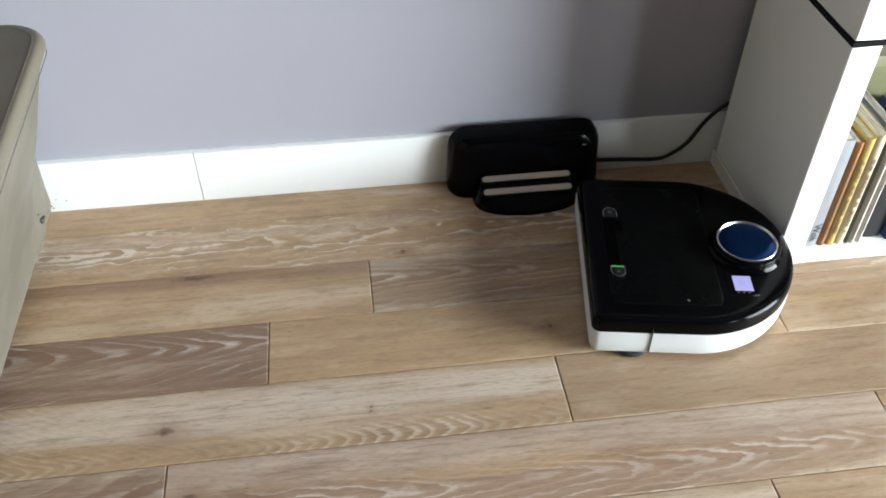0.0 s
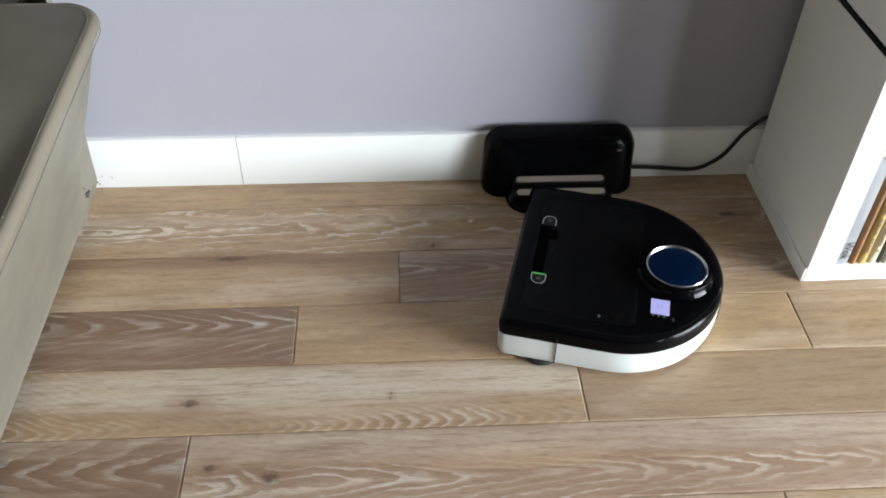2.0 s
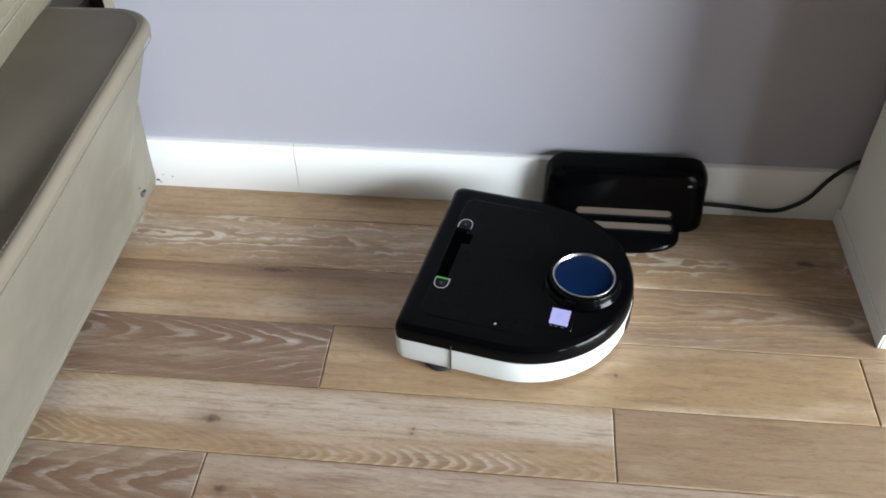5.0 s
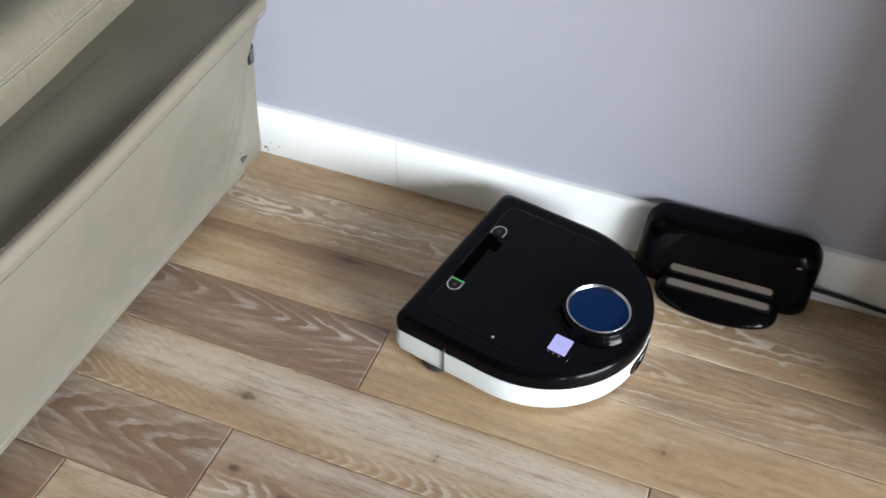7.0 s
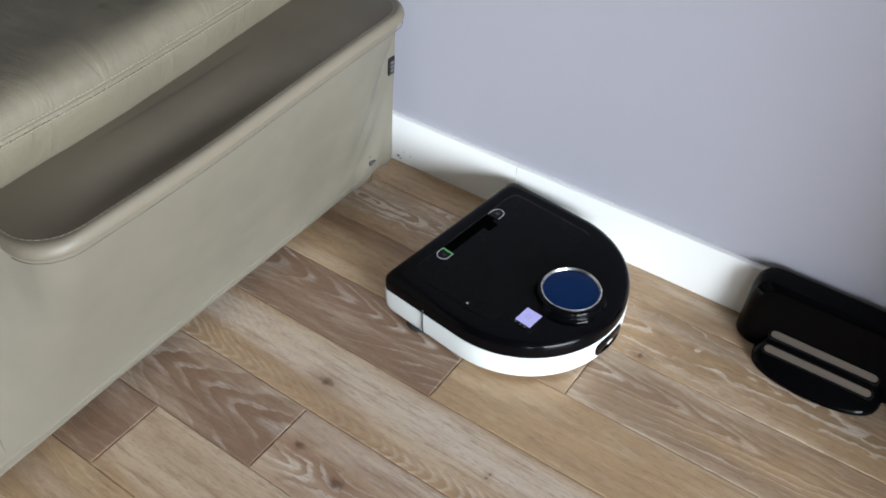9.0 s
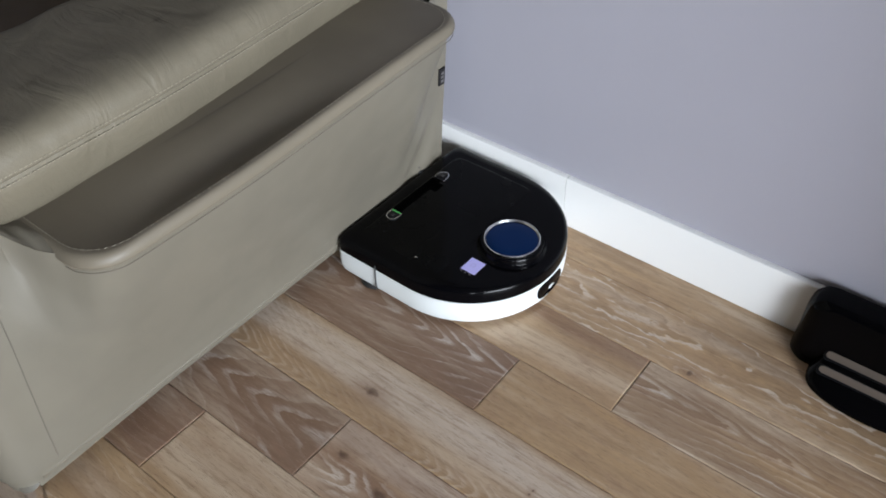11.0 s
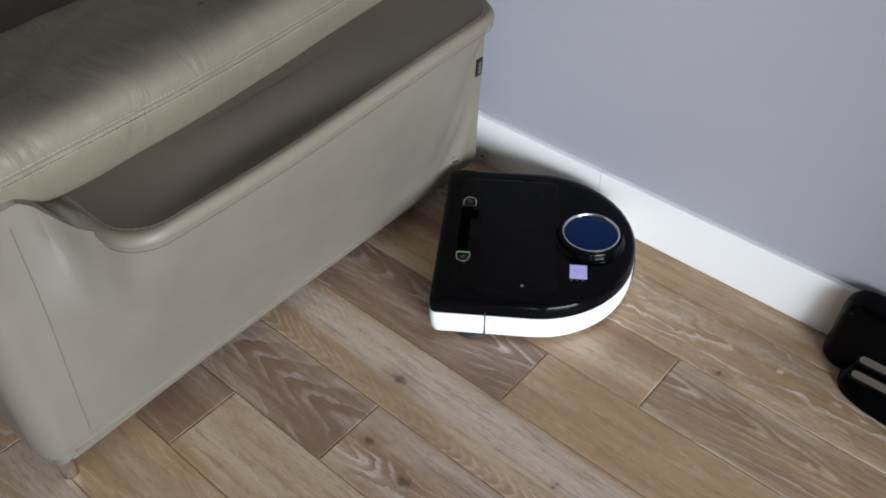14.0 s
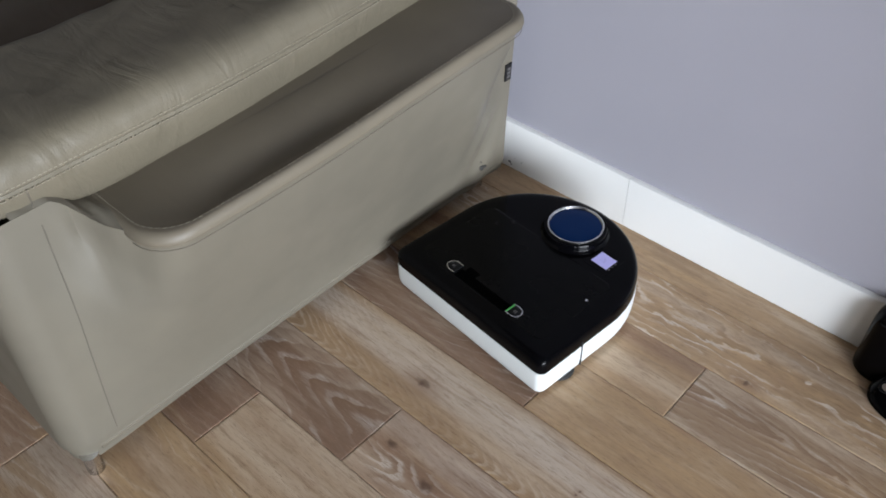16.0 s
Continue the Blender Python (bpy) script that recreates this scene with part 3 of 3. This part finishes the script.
def books():
    x = 1.030
    for w, h, d, color, label, text in (
        # Cookbook cover greyed: the shelf recess's shade is put into its colour.
        (0.026, 0.222, 0.19, (0.27, 0.275, 0.29), "white glossy cookbook with dark lettering on the spine", "Wok"),
        (0.014, 0.215, 0.17, (0.23, 0.095, 0.025), "orange brown paperback book standing upright", "bars"),
        (0.016, 0.222, 0.18, (0.38, 0.27, 0.08), "yellow paperback book standing upright", "bars"),
        (0.016, 0.228, 0.18, (0.52, 0.45, 0.31), "cream book with small dark print on spine", "bars"),
        (0.006, 0.230, 0.2, (0.10, 0.11, 0.10), "charcoal thin booklet standing upright", ""),
        (0.012, 0.232, 0.2, (0.42, 0.39, 0.33), "beige book with worn spine standing upright", ""),
        (0.010, 0.20, 0.18, (0.52, 0.49, 0.44), "pale thin book standing upright", ""),
    ):
        book(x, w, h, d, color, label=label, text=text)
        x += w + 0.0012
    book(x + 0.004, 0.035, 0.15, 0.19, (0.012, 0.012, 0.014), label="black thick book standing on the shelf", y=-0.285)
    book(x + 0.042, 0.03, 0.125, 0.19, (0.02, 0.04, 0.16), label="blue hardback book standing on the shelf")
    book(x + 0.075, 0.03, 0.17, 0.19, (0.03, 0.05, 0.14), label="navy hardback book standing on the shelf")
    b = thing("storage_box", "olive green box set behind the books", "box")
    part("box_body", box((1.034, -0.10, 0.024), (1.30, -0.032, 0.25), 0.003, 2), paper("olive_card", (0.11, 0.11, 0.035)), b)
    part("lid", box((1.031, -0.105, 0.25), (1.303, -0.0285, 0.272), 0.003, 2), paper("olive_lid", (0.2, 0.19, 0.1)), b)


def dock():
    root = thing("charging_dock", "glossy black robot charging dock against the wall", "charging dock")
    x0, x1 = 0.455, 0.735
    cx = (x0 + x1) / 2

    def ring(z, yf, grow):
        a, b, r = x0 - grow, x1 + grow, 0.034
        pts = [(b, -0.0135, z), (a, -0.0135, z)]
        pts += [(a + r - r * math.cos(t), yf + r - r * math.sin(t), z) for t in [math.pi / 2 * k / 8 for k in range(9)]]
        pts += [(b - r + r * math.sin(t), yf + r - r * math.cos(t), z) for t in [math.pi / 2 * k / 8 for k in range(9)]]
        return pts
    prof = [(0.0, -0.066, 0.001), (0.004, -0.068, 0.003), (0.012, -0.068, 0.003), (0.05, -0.064, 0.001), (0.088, -0.0605, 0.0), (0.098, -0.0595, -0.0015), (0.107, -0.0585, -0.005), (0.114, -0.0570, -0.0105), (0.1205, -0.0545, -0.016), (0.1240, -0.0515, -0.025), (0.1255, -0.0485, -0.034)]
    part("body", loft(bmesh.new(), [ring(*p) for p in prof]), M_BLACK, root)
    # ramp that bows out at the front
    n = 40
    rings = []
    for s, z in ((1.0, 0.0), (1.02, 0.004), (1.0, 0.008), (0.9, 0.0125), (0.72, 0.018), (0.48, 0.026), (0.25, 0.0345), (0.05, 0.042)):
        w, dpt = 0.100 * (0.8 + 0.2 * s), 0.068 * s
        r = [(cx + w * math.cos(math.pi * k / n), -0.060 - dpt * math.sin(math.pi * k / n) ** 0.55, z) for k in range(n + 1)]
        rings.append([(cx + w, -0.03, z)] + r + [(cx - w, -0.03, z)])
    part("ramp", loft(bmesh.new(), rings), M_BLACK, root)
    for y, z in ((-0.0685, 0.0418), (-0.0905, 0.0290)):
        hw, hh, m = 0.082, 0.0056, 10
        tilt = pose(cx - 0.001, y, z, 30, 0, 0)
        lower = []
        for c, a0 in ((hw - hh, -90), (-(hw - hh), 90)):
            lower += [(c + hh * math.cos(radians(a0 + 180 * k / m)), hh * math.sin(radians(a0 + 180 * k / m))) for k in range(m + 1)]
        rr = [[tilt @ Vector((a * s, b * s, h)) for a, b in lower] for s, h in ((1.0, -0.006), (1.0, 0.001), (0.985, 0.0024))]
        part("contact_strip", loft(bmesh.new(), rr), M_STEEL, root, "bare metal charging contact")
        rr = [[tilt @ Vector((a * s + (0.004 if a > 0 else -0.004), b * 1.45, h)) for a, b in lower] for s, h in ((1.0, -0.006), (1.0, -0.0008), (0.98, 0.0006))]
        part("contact_surround", loft(bmesh.new(), rr), M_SATIN, root)
    part("badge", box((x1 - 0.04, -0.0612, 0.098), (x1 - 0.032, -0.0600, 0.101), 0.0004, 1), M_CHROME, root, "tiny silver mark")
    cord = thing("power_cord", "thin black power cord running behind the bookshelf", "cable")
    part("cord", tube([(0.712, -0.030, 0.034), (0.745, -0.022, 0.031), (0.80, -0.0175, 0.024), (0.862, -0.0165, 0.019), (0.893, -0.0165, 0.031), (0.918, -0.0165, 0.054), (0.942, -0.0165, 0.098), (0.968, -0.0165, 0.128), (0.99, -0.014, 0.137), (1.04, -0.014, 0.139)], 0.0038, 10), M_RUBBER, cord)
    return root


def d_outline(inset, z, n=40):
    """D shaped outline of the robot, straight edge at x = 0.006, round end at x = 0.325."""
    hw, cx, x0, rc = 0.171 - inset, 0.166, 0.004 + inset, 0.014
    pts = [(x0, 0.0, z)]
    pts += [(x0 + rc - rc * math.cos(a), -hw + rc - rc * math.sin(a), z) for a in [math.pi / 2 * k / 6 for k in range(7)]]
    pts += [(x0 + rc + (cx - x0 - rc) * f, -hw, z) for f in (0.25, 0.5, 0.75)]
    pts += [(cx + hw * math.sin(a), -hw * math.cos(a), z) for a in [math.pi * k / n for k in range(n + 1)]]
    pts += [(x0 + rc + (cx - x0 - rc) * f, hw, z) for f in (0.75, 0.5, 0.25)]
    pts += [(x0 + rc - rc * math.sin(a), hw - rc + rc * math.cos(a), z) for a in reversed([math.pi / 2 - math.pi / 2 * k / 6 for k in range(7)])][::1]
    return pts


def d_button(w, h, z0, z1, inner):
    """A ring shaped like a D, w along y, h along x; inner 0 makes it solid."""
    def shape(s, z):
        a = w / 2 * s
        lo = -h / 2 + (h * (1 - s)) / 2
        pts = [(lo + h * s * 0.45 + h * s * 0.55 * math.sin(t), -a * math.cos(t), z) for t in [math.pi * k / 14 for k in range(15)]]
        return [(lo, -a, z)] + pts + [(lo, a, z)]
    if not inner:
        return loft(bmesh.new(), [shape(1, z0), shape(1, z1), shape(0.94, z1 + 0.0003)])
    bm = bmesh.new()
    return loft(bm, [shape(inner, z0), shape(1, z0), shape(1, z1), shape(inner, z1), shape(inner, z0)], cap=False)


def robot():
    root = thing("robot_vacuum", "black and white D-shaped robot vacuum cleaner driving on the floor", "robot vacuum")
    part("undercarriage", loft(bmesh.new(), [d_outline(0.03, 0.006), d_outline(0.02, 0.016)]), M_RUBBER, root)
    part("side_band", loft(bmesh.new(), [d_outline(0.008, 0.009), d_outline(0.003, 0.011), d_outline(0.001, 0.018), d_outline(0.0, 0.030), d_outline(0.0, 0.055), d_outline(0.003, 0.057)]), M_ROBWHITE, root, "glossy white side band")
    part("top_cover", loft(bmesh.new(), [d_outline(0.002, 0.0555), d_outline(0.0005, 0.0565), d_outline(0.0005, 0.071), d_outline(0.0015, 0.0770), d_outline(0.004, 0.0812), d_outline(0.008, 0.0838), d_outline(0.014, 0.0848), d_outline(0.022, 0.0852), d_outline(0.06, 0.0853)]), M_BLACK, root, "glossy black top cover")
    # seams of the band beside the bumper
    for s in (-1, 1):
        part("band_joint", box((0.0943, s * 0.1712 - 0.0015, 0.0135), (0.0957, s * 0.1712 + 0.0015, 0.0655), 0.0), M_INK, root, smooth=False)
    # dust bin lid
    bm = bmesh.new()

    def lid(s, z):
        hw, r = 0.138 - s, 0.016
        a, b = 0.034 + s, 0.204 - s
        pts = []
        for cx, cy, a0 in ((b - r, hw - r, 0), (a + r, hw - r, 90), (a + r, -hw + r, 180), (b - r, -hw + r, 270)):
            pts += [(cx + r * math.cos(radians(a0 + 15 * k)), cy + r * math.sin(radians(a0 + 15 * k)), z) for k in range(7)]
        return pts
    part("bin_lid", loft(bm, [lid(0.0, 0.083), lid(0.0, 0.0852), lid(0.0008, 0.0858), lid(0.003, 0.0860)]), M_LID, root, "dust bin lid with rounded corners")
    # grip slot between the two buttons: a thin black plate stands for its shade
    bm = box((0.037, -0.056, 0.0852), (0.0555, 0.056, 0.0866), 0.0005, 1)
    add_box(bm, (0.0545, 0.026, 0.0852), (0.068, 0.050, 0.0865), 0.0005, 1)
    part("grip", bm, M_SLOT_SHADE, root, "grip slot shown by a raised matt black plate, shade in its colour", smooth=False)
    for y, m, name in ((-0.071, M_GREEN, "start_button"), (0.071, M_SATIN, "spot_button")):
        s = -1 if y < 0 else 1
        b = part(name, d_button(0.020, 0.020, 0.0860, 0.0872, 0), M_SATIN, root)
        b.matrix_basis = pose(0.05, y, 0, 0, 0, 90 * s)
        part("rim", d_button(0.0235, 0.0235, 0.0860, 0.0880, 0.86), M_CHROME, b, "thin chrome rim")
        bar = bmesh.new()
        add_box(bar, (-0.0120, -0.0100, 0.0868), (-0.0098, 0.0100, 0.0883))
        part("light", bar, m, b, "green lit edge" if m is M_GREEN else "")
        mark = bmesh.new()
        for k in range(2):
            add_box(mark, (-0.003 + 0.0035 * k, -0.003, 0.0872), (-0.0018 + 0.0035 * k, 0.003, 0.0877))
        part("mark", mark, M_TAGINK, b)
    # display
    d = part("display_window", box((0.214, -0.112, 0.0836), (0.260, -0.066, 0.0858), 0.0007, 1), M_BLACK, root)
    part("display", box((0.2250, -0.1035, 0.0850), (0.2530, -0.0715, 0.0863), 0.0003, 1), M_LCD, d, "lit lavender display")
    bm = bmesh.new()
    for k in range(6):
        a = radians(60 * k)
        add_box(bm, (0.2372 + 0.004 * math.cos(a), -0.0872 + 0.004 * math.sin(a), 0.0860), (0.2388 + 0.004 * math.cos(a), -0.0858 + 0.004 * math.sin(a), 0.0866))
    part("display_mark", bm, M_LCDINK, d)
    bm = bmesh.new()
    for k in range(3):
        add_box(bm, (0.2270 + 0.0085 * k, -0.1080, 0.0856), (0.2305 + 0.0085 * k, -0.1055, 0.0861))
    part("touch_marks", bm, M_TAGINK, d, "faint printed touch marks")
    # laser turret
    tx, ty = 0.259, -0.006
    tur = part("turret", disc_stack(tx, ty, [(0.060, 0.083), (0.058, 0.087), (0.0555, 0.089), (0.0548, 0.0905), (0.0545, 0.096), (0.053, 0.0985), (0.0455, 0.0988)]), M_BLACK, root, "raised round laser turret")
    part("turret_ring", disc_stack(tx, ty, [(0.0478, 0.0990), (0.0476, 0.1016), (0.0470, 0.1022), (0.0460, 0.1022), (0.0440, 0.0994)], cap=False), M_CHROME, tur, "polished chrome ring")
    part("turret_disc", disc_stack(tx, ty, [(0.0443, 0.0985), (0.0443, 0.0993), (0.0435, 0.0996), (0.02, 0.0998)]), M_BLUE, tur, "deep blue metallic disc")
    # sensor window in the round end
    bm = bmesh.new()
    rings = []
    for rad, shrink in ((0.1695, 1.0), (0.1723, 1.0), (0.1730, 0.9)):
        ring = []
        for k in range(24):
            a = 2 * math.pi * k / 24
            u, v = math.cos(a), math.sin(a)
            u = math.copysign(abs(u) ** 0.5, u) * 0.205 * shrink
            v = 0.036 + math.copysign(abs(v) ** 0.7, v) * 0.0165 * shrink
            ring.append((0.166 + rad * math.cos(u), rad * math.sin(u), v))
        rings.append(ring)
    part("sensor_window", loft(bm, rings), M_BLACK, root, "black oval sensor window")
    part("dot", disc_stack(0.150, -0.128, [(0.0022, 0.083), (0.0022, 0.0862)], 10), M_CHROME, root)
    for y in (-0.13, 0.13):
        bm = loft(bmesh.new(), [[(0.10 + 0.036 * math.cos(2 * math.pi * k / 28), y + s, 0.036 + 0.036 * math.sin(2 * math.pi * k / 28)) for k in range(28)] for s in (-0.012, 0.012)])
        part("wheel", bm, M_RUBBER, root)
    part("side_brush", disc_stack(0.072, -0.145, [(0.024, 0.001), (0.028, 0.003), (0.027, 0.008), (0.02, 0.012)], 28), M_RUBBER, root, "black side brush")
    part("brush_guard", box((0.018, -0.155, 0.003), (0.050, 0.155, 0.014), 0.003, 2), M_RUBBER, root)
    return root


# ---- oak plank floor ----
SEAM0, PITCH = -0.0845, 0.125
ENDS = {1: (-0.93, 1.47), 2: (-0.62, 0.292, 1.20), 3: (-0.70, 0.125, 0.942, 1.80), 4: (-0.45, 0.562, 1.50), 5: (-0.98, -0.010, 1.02), 6: (-0.196, 0.807), 7: (-0.55, 0.37, 1.28)}


# the planks near the wall, row by row: tone, grain, figure, band as oak() reads them
TAN, GOLD, PINK, GREY, MAUVE, BROWN = (0.392, 0.260, 0.151), (0.418, 0.278, 0.155), (0.361, 0.236, 0.157), (0.343, 0.231, 0.143), (0.231, 0.144, 0.097), (0.295, 0.187, 0.118)
LIGHT = (0.455, 0.305, 0.176)
PLAIN = (0.0, 1.0, 0.0)
LOOKS = {
    0: ((LIGHT, (0.01, 0.05, 70), (0.30, 0.016, 0.10), PLAIN),),
    1: ((TAN, (0.0, 0.1, 60), (0.5, 0.02, 0.1), PLAIN), (LIGHT, (0.006, 0.06, 58), (0.66, 0.045, 0.34), (0.035, 0.014, 0.25)), (TAN, (0.0, 0.1, 60), (0.5, 0.02, 0.1), PLAIN)),
    2: ((BROWN, (0.0, 0.1, 60), (0.4, 0.02, 0.2), PLAIN), (LIGHT, (0.03, 0.04, 60), (0.06, 0.012, 0.06), (0.052, 0.024, -0.68)), (GREY, (0.012, 0.10, 80), (0.92, 0.020, 0.50), PLAIN), (TAN, (0.0, 0.1, 60), (0.4, 0.02, 0.1), PLAIN)),
    3: ((BROWN, (0.0, 0.1, 60), (0.5, 0.02, 0.2), PLAIN), (MAUVE, (0.024, 0.24, 66), (1.0, 0.009, 0.55), PLAIN), (GOLD, (0.02, 0.06, 50), (0.06, 0.02, 0.06), (0.05, 0.02, -0.10)), (TAN, (-0.02, 0.08, 70), (0.35, 0.012, 0.1), PLAIN)),
    4: ((BROWN, (0.0, 0.1, 60), (0.4, 0.02, 0.2), PLAIN), (TAN, (-0.052, 0.42, 96), (0.30, 0.012, 0.30), (0.018, 0.036, 0.62)), (GREY, (-0.10, 0.18, 95), (0.26, 0.012, 0.10), PLAIN)),
    5: ((BROWN, (0.0, 0.1, 60), (0.5, 0.02, 0.2), PLAIN), (MAUVE, (0.008, -0.36, 44), (1.0, 0.009, 0.75), PLAIN), (PINK, (-0.022, 0.15, 80), (0.50, 0.020, 0.30), (0.036, 0.032, 0.34)), (TAN, (0.0, 0.1, 60), (0.3, 0.02, 0.1), PLAIN)),
    6: ((MAUVE, (0.0, 0.1, 60), (0.25, 0.02, 0.35), (0.0, 0.05, -0.3)), (TAN, (0.05, 0.05, 60), (0.12, 0.02, 0.10), (0.02, 0.05, 0.24)), (TAN, (0.0, 0.1, 60), (0.3, 0.02, 0.1), PLAIN)),
    7: ((BROWN, (0.0, 0.12, 60), (0.4, 0.03, 0.3), PLAIN), (GOLD, (-0.02, 0.15, 60), (0.5, 0.03, 0.25), (0.0, 0.03, -0.3)), (TAN, (0.0, 0.1, 60), (0.3, 0.02, 0.1), PLAIN)),
}


def floor():
    root = tagged(part("floor", box((XW - 0.12, YS - 0.12, -0.06), (XE + 0.12, 0.12, -0.010)), M_GAP, smooth=False), "limed oak plank floor laid along the wall", "floor", kind="structure")
    rng = random.Random(7)
    row = 0
    while True:
        y1 = 0.0 if row == 0 else SEAM0 - PITCH * (row - 1)
        y0 = SEAM0 - PITCH * row
        if y1 < YS + 0.02:
            break
        y0 = max(y0, YS)
        ends = sorted(ENDS.get(row, ()))
        if not ends:
            ends = [rng.uniform(-1.4, -0.6)]
        while ends[-1] < XE - 0.5:
            ends.append(ends[-1] + rng.uniform(0.75, 1.15))
        while ends[0] > XW + 0.5:
            ends.insert(0, ends[0] - rng.uniform(0.75, 1.15))
        cuts = [XW] + [e for e in ends if XW + 0.2 < e < XE - 0.2] + [XE]
        for a, b in zip(cuts, cuts[1:]):
            dz = rng.uniform(-0.0003, 0.0)
            g, e, c = 0.0004, 0.0019, 0.0010
            mx, my = (a + b) / 2, (y0 + y1) / 2
            lo, hi = (a + g - mx, y0 + g - my), (b - g - mx, y1 - g - my)
            rings = [[(lo[0] + s, lo[1] + s, z), (hi[0] - s, lo[1] + s, z), (hi[0] - s, hi[1] - s, z), (lo[0] + s, hi[1] - s, z)] for s, z in ((0, -0.010), (0, -c + dz), (e, dz))]
            plank = part("plank", loft(bmesh.new(), rings), M_OAK, root, smooth=False)
            plank.location = (mx, my, 0)
            k = sum(1 for q in ENDS.get(row, ()) if q < mx)
            looks = LOOKS.get(row)
            if looks:
                tone, *sawn = looks[min(k, len(looks) - 1)]
            else:
                tone = rng.choice((TAN, GOLD, PINK, GREY, MAUVE, BROWN))
                sawn = ((rng.uniform(-0.04, 0.04), rng.uniform(-0.3, 0.3), rng.uniform(40, 90)), (rng.uniform(0.05, 0.85), 0.015, rng.uniform(0.05, 0.3)), (rng.uniform(-0.05, 0.05), 0.03, rng.uniform(-0.3, 0.4)))
            plank.color = (*tone, 1)
            for key, value in zip(("grain", "figure", "band"), sawn):
                store = plank.data.attributes.new(key, "FLOAT_VECTOR", "POINT")
                for item in store.data:
                    item.vector = value
        row += 1


room()
floor()
sofa()
cabinet()
books()
dock()
ROBOT = robot()


def motions():
    walk(ROBOT, [
        (0, pose(0.638, -0.298, 0, 0, 0, -9.8)),
        (0.5, pose(0.621, -0.345, 0, 0, 0, 7.1)),
        (1, pose(0.561, -0.362, 0, 0, 0, 9.4)),
        (1.5, pose(0.514, -0.335, 0, 0, 0, -2.2)),
        (2, pose(0.479, -0.293, 0, 0, 0, -15.8)),
        (2.5, pose(0.438, -0.253, 0, 0, 0, -23.7)),
        (3, pose(0.400, -0.235, 0, 0, 0, -23.9)),
        (3.5, pose(0.411, -0.270, 0, 0, 0, -13.8)),
        (4, pose(0.356, -0.275, 0, 0, 0, -8.2)),
        (5, pose(0.262, -0.232, 0, 0, 0, -11.5)),
        (6, pose(0.176, -0.163, 0, 0, 0, -22.6)),
        (6.5, pose(0.162, -0.169, 0, 0, 0, -21.4)),
        (7, pose(0.175, -0.203, 0, 0, 0, -11.4)),
        (7.5, pose(0.127, -0.216, 0, 0, 0, -4.5)),
        (8, pose(0.079, -0.204, 0, 0, 0, -6.9)),
        (8.5, pose(0.027, -0.194, 0, 0, 0, -7.5)),
        (9, pose(-0.027, -0.188, 0, 0, 0, -6.6)),
        (10, pose(-0.135, -0.181, 0, 0, 0, -4.5)),
        (10.9, pose(-0.248, -0.190, 0, 0, 0, -0.6)),
        (11.5, pose(-0.245, -0.192, 0, 0, 0, 0.2)),
        (12, pose(-0.216, -0.188, 0, 0, 0, -1.7)),
        (12.5, pose(-0.183, -0.187, 0, 0, 0, -3.7)),
        (13, pose(-0.172, -0.205, 0, 0, 0, 2.3)),
        (13.5, pose(-0.164, -0.251, 0, 0, 0, 18.3)),
        (14, pose(-0.145, -0.292, 0, 0, 0, 34.5)),
        (14.5, pose(-0.115, -0.324, 0, 0, 0, 50.0)),
        (15, pose(-0.076, -0.351, 0, 0, 0, 66.4)),
        (15.5, pose(-0.042, -0.362, 0, 0, 0, 79.6)),
        (16, pose(-0.034, -0.424, 0, 0, 0, 84.4)),
    ])


motions()
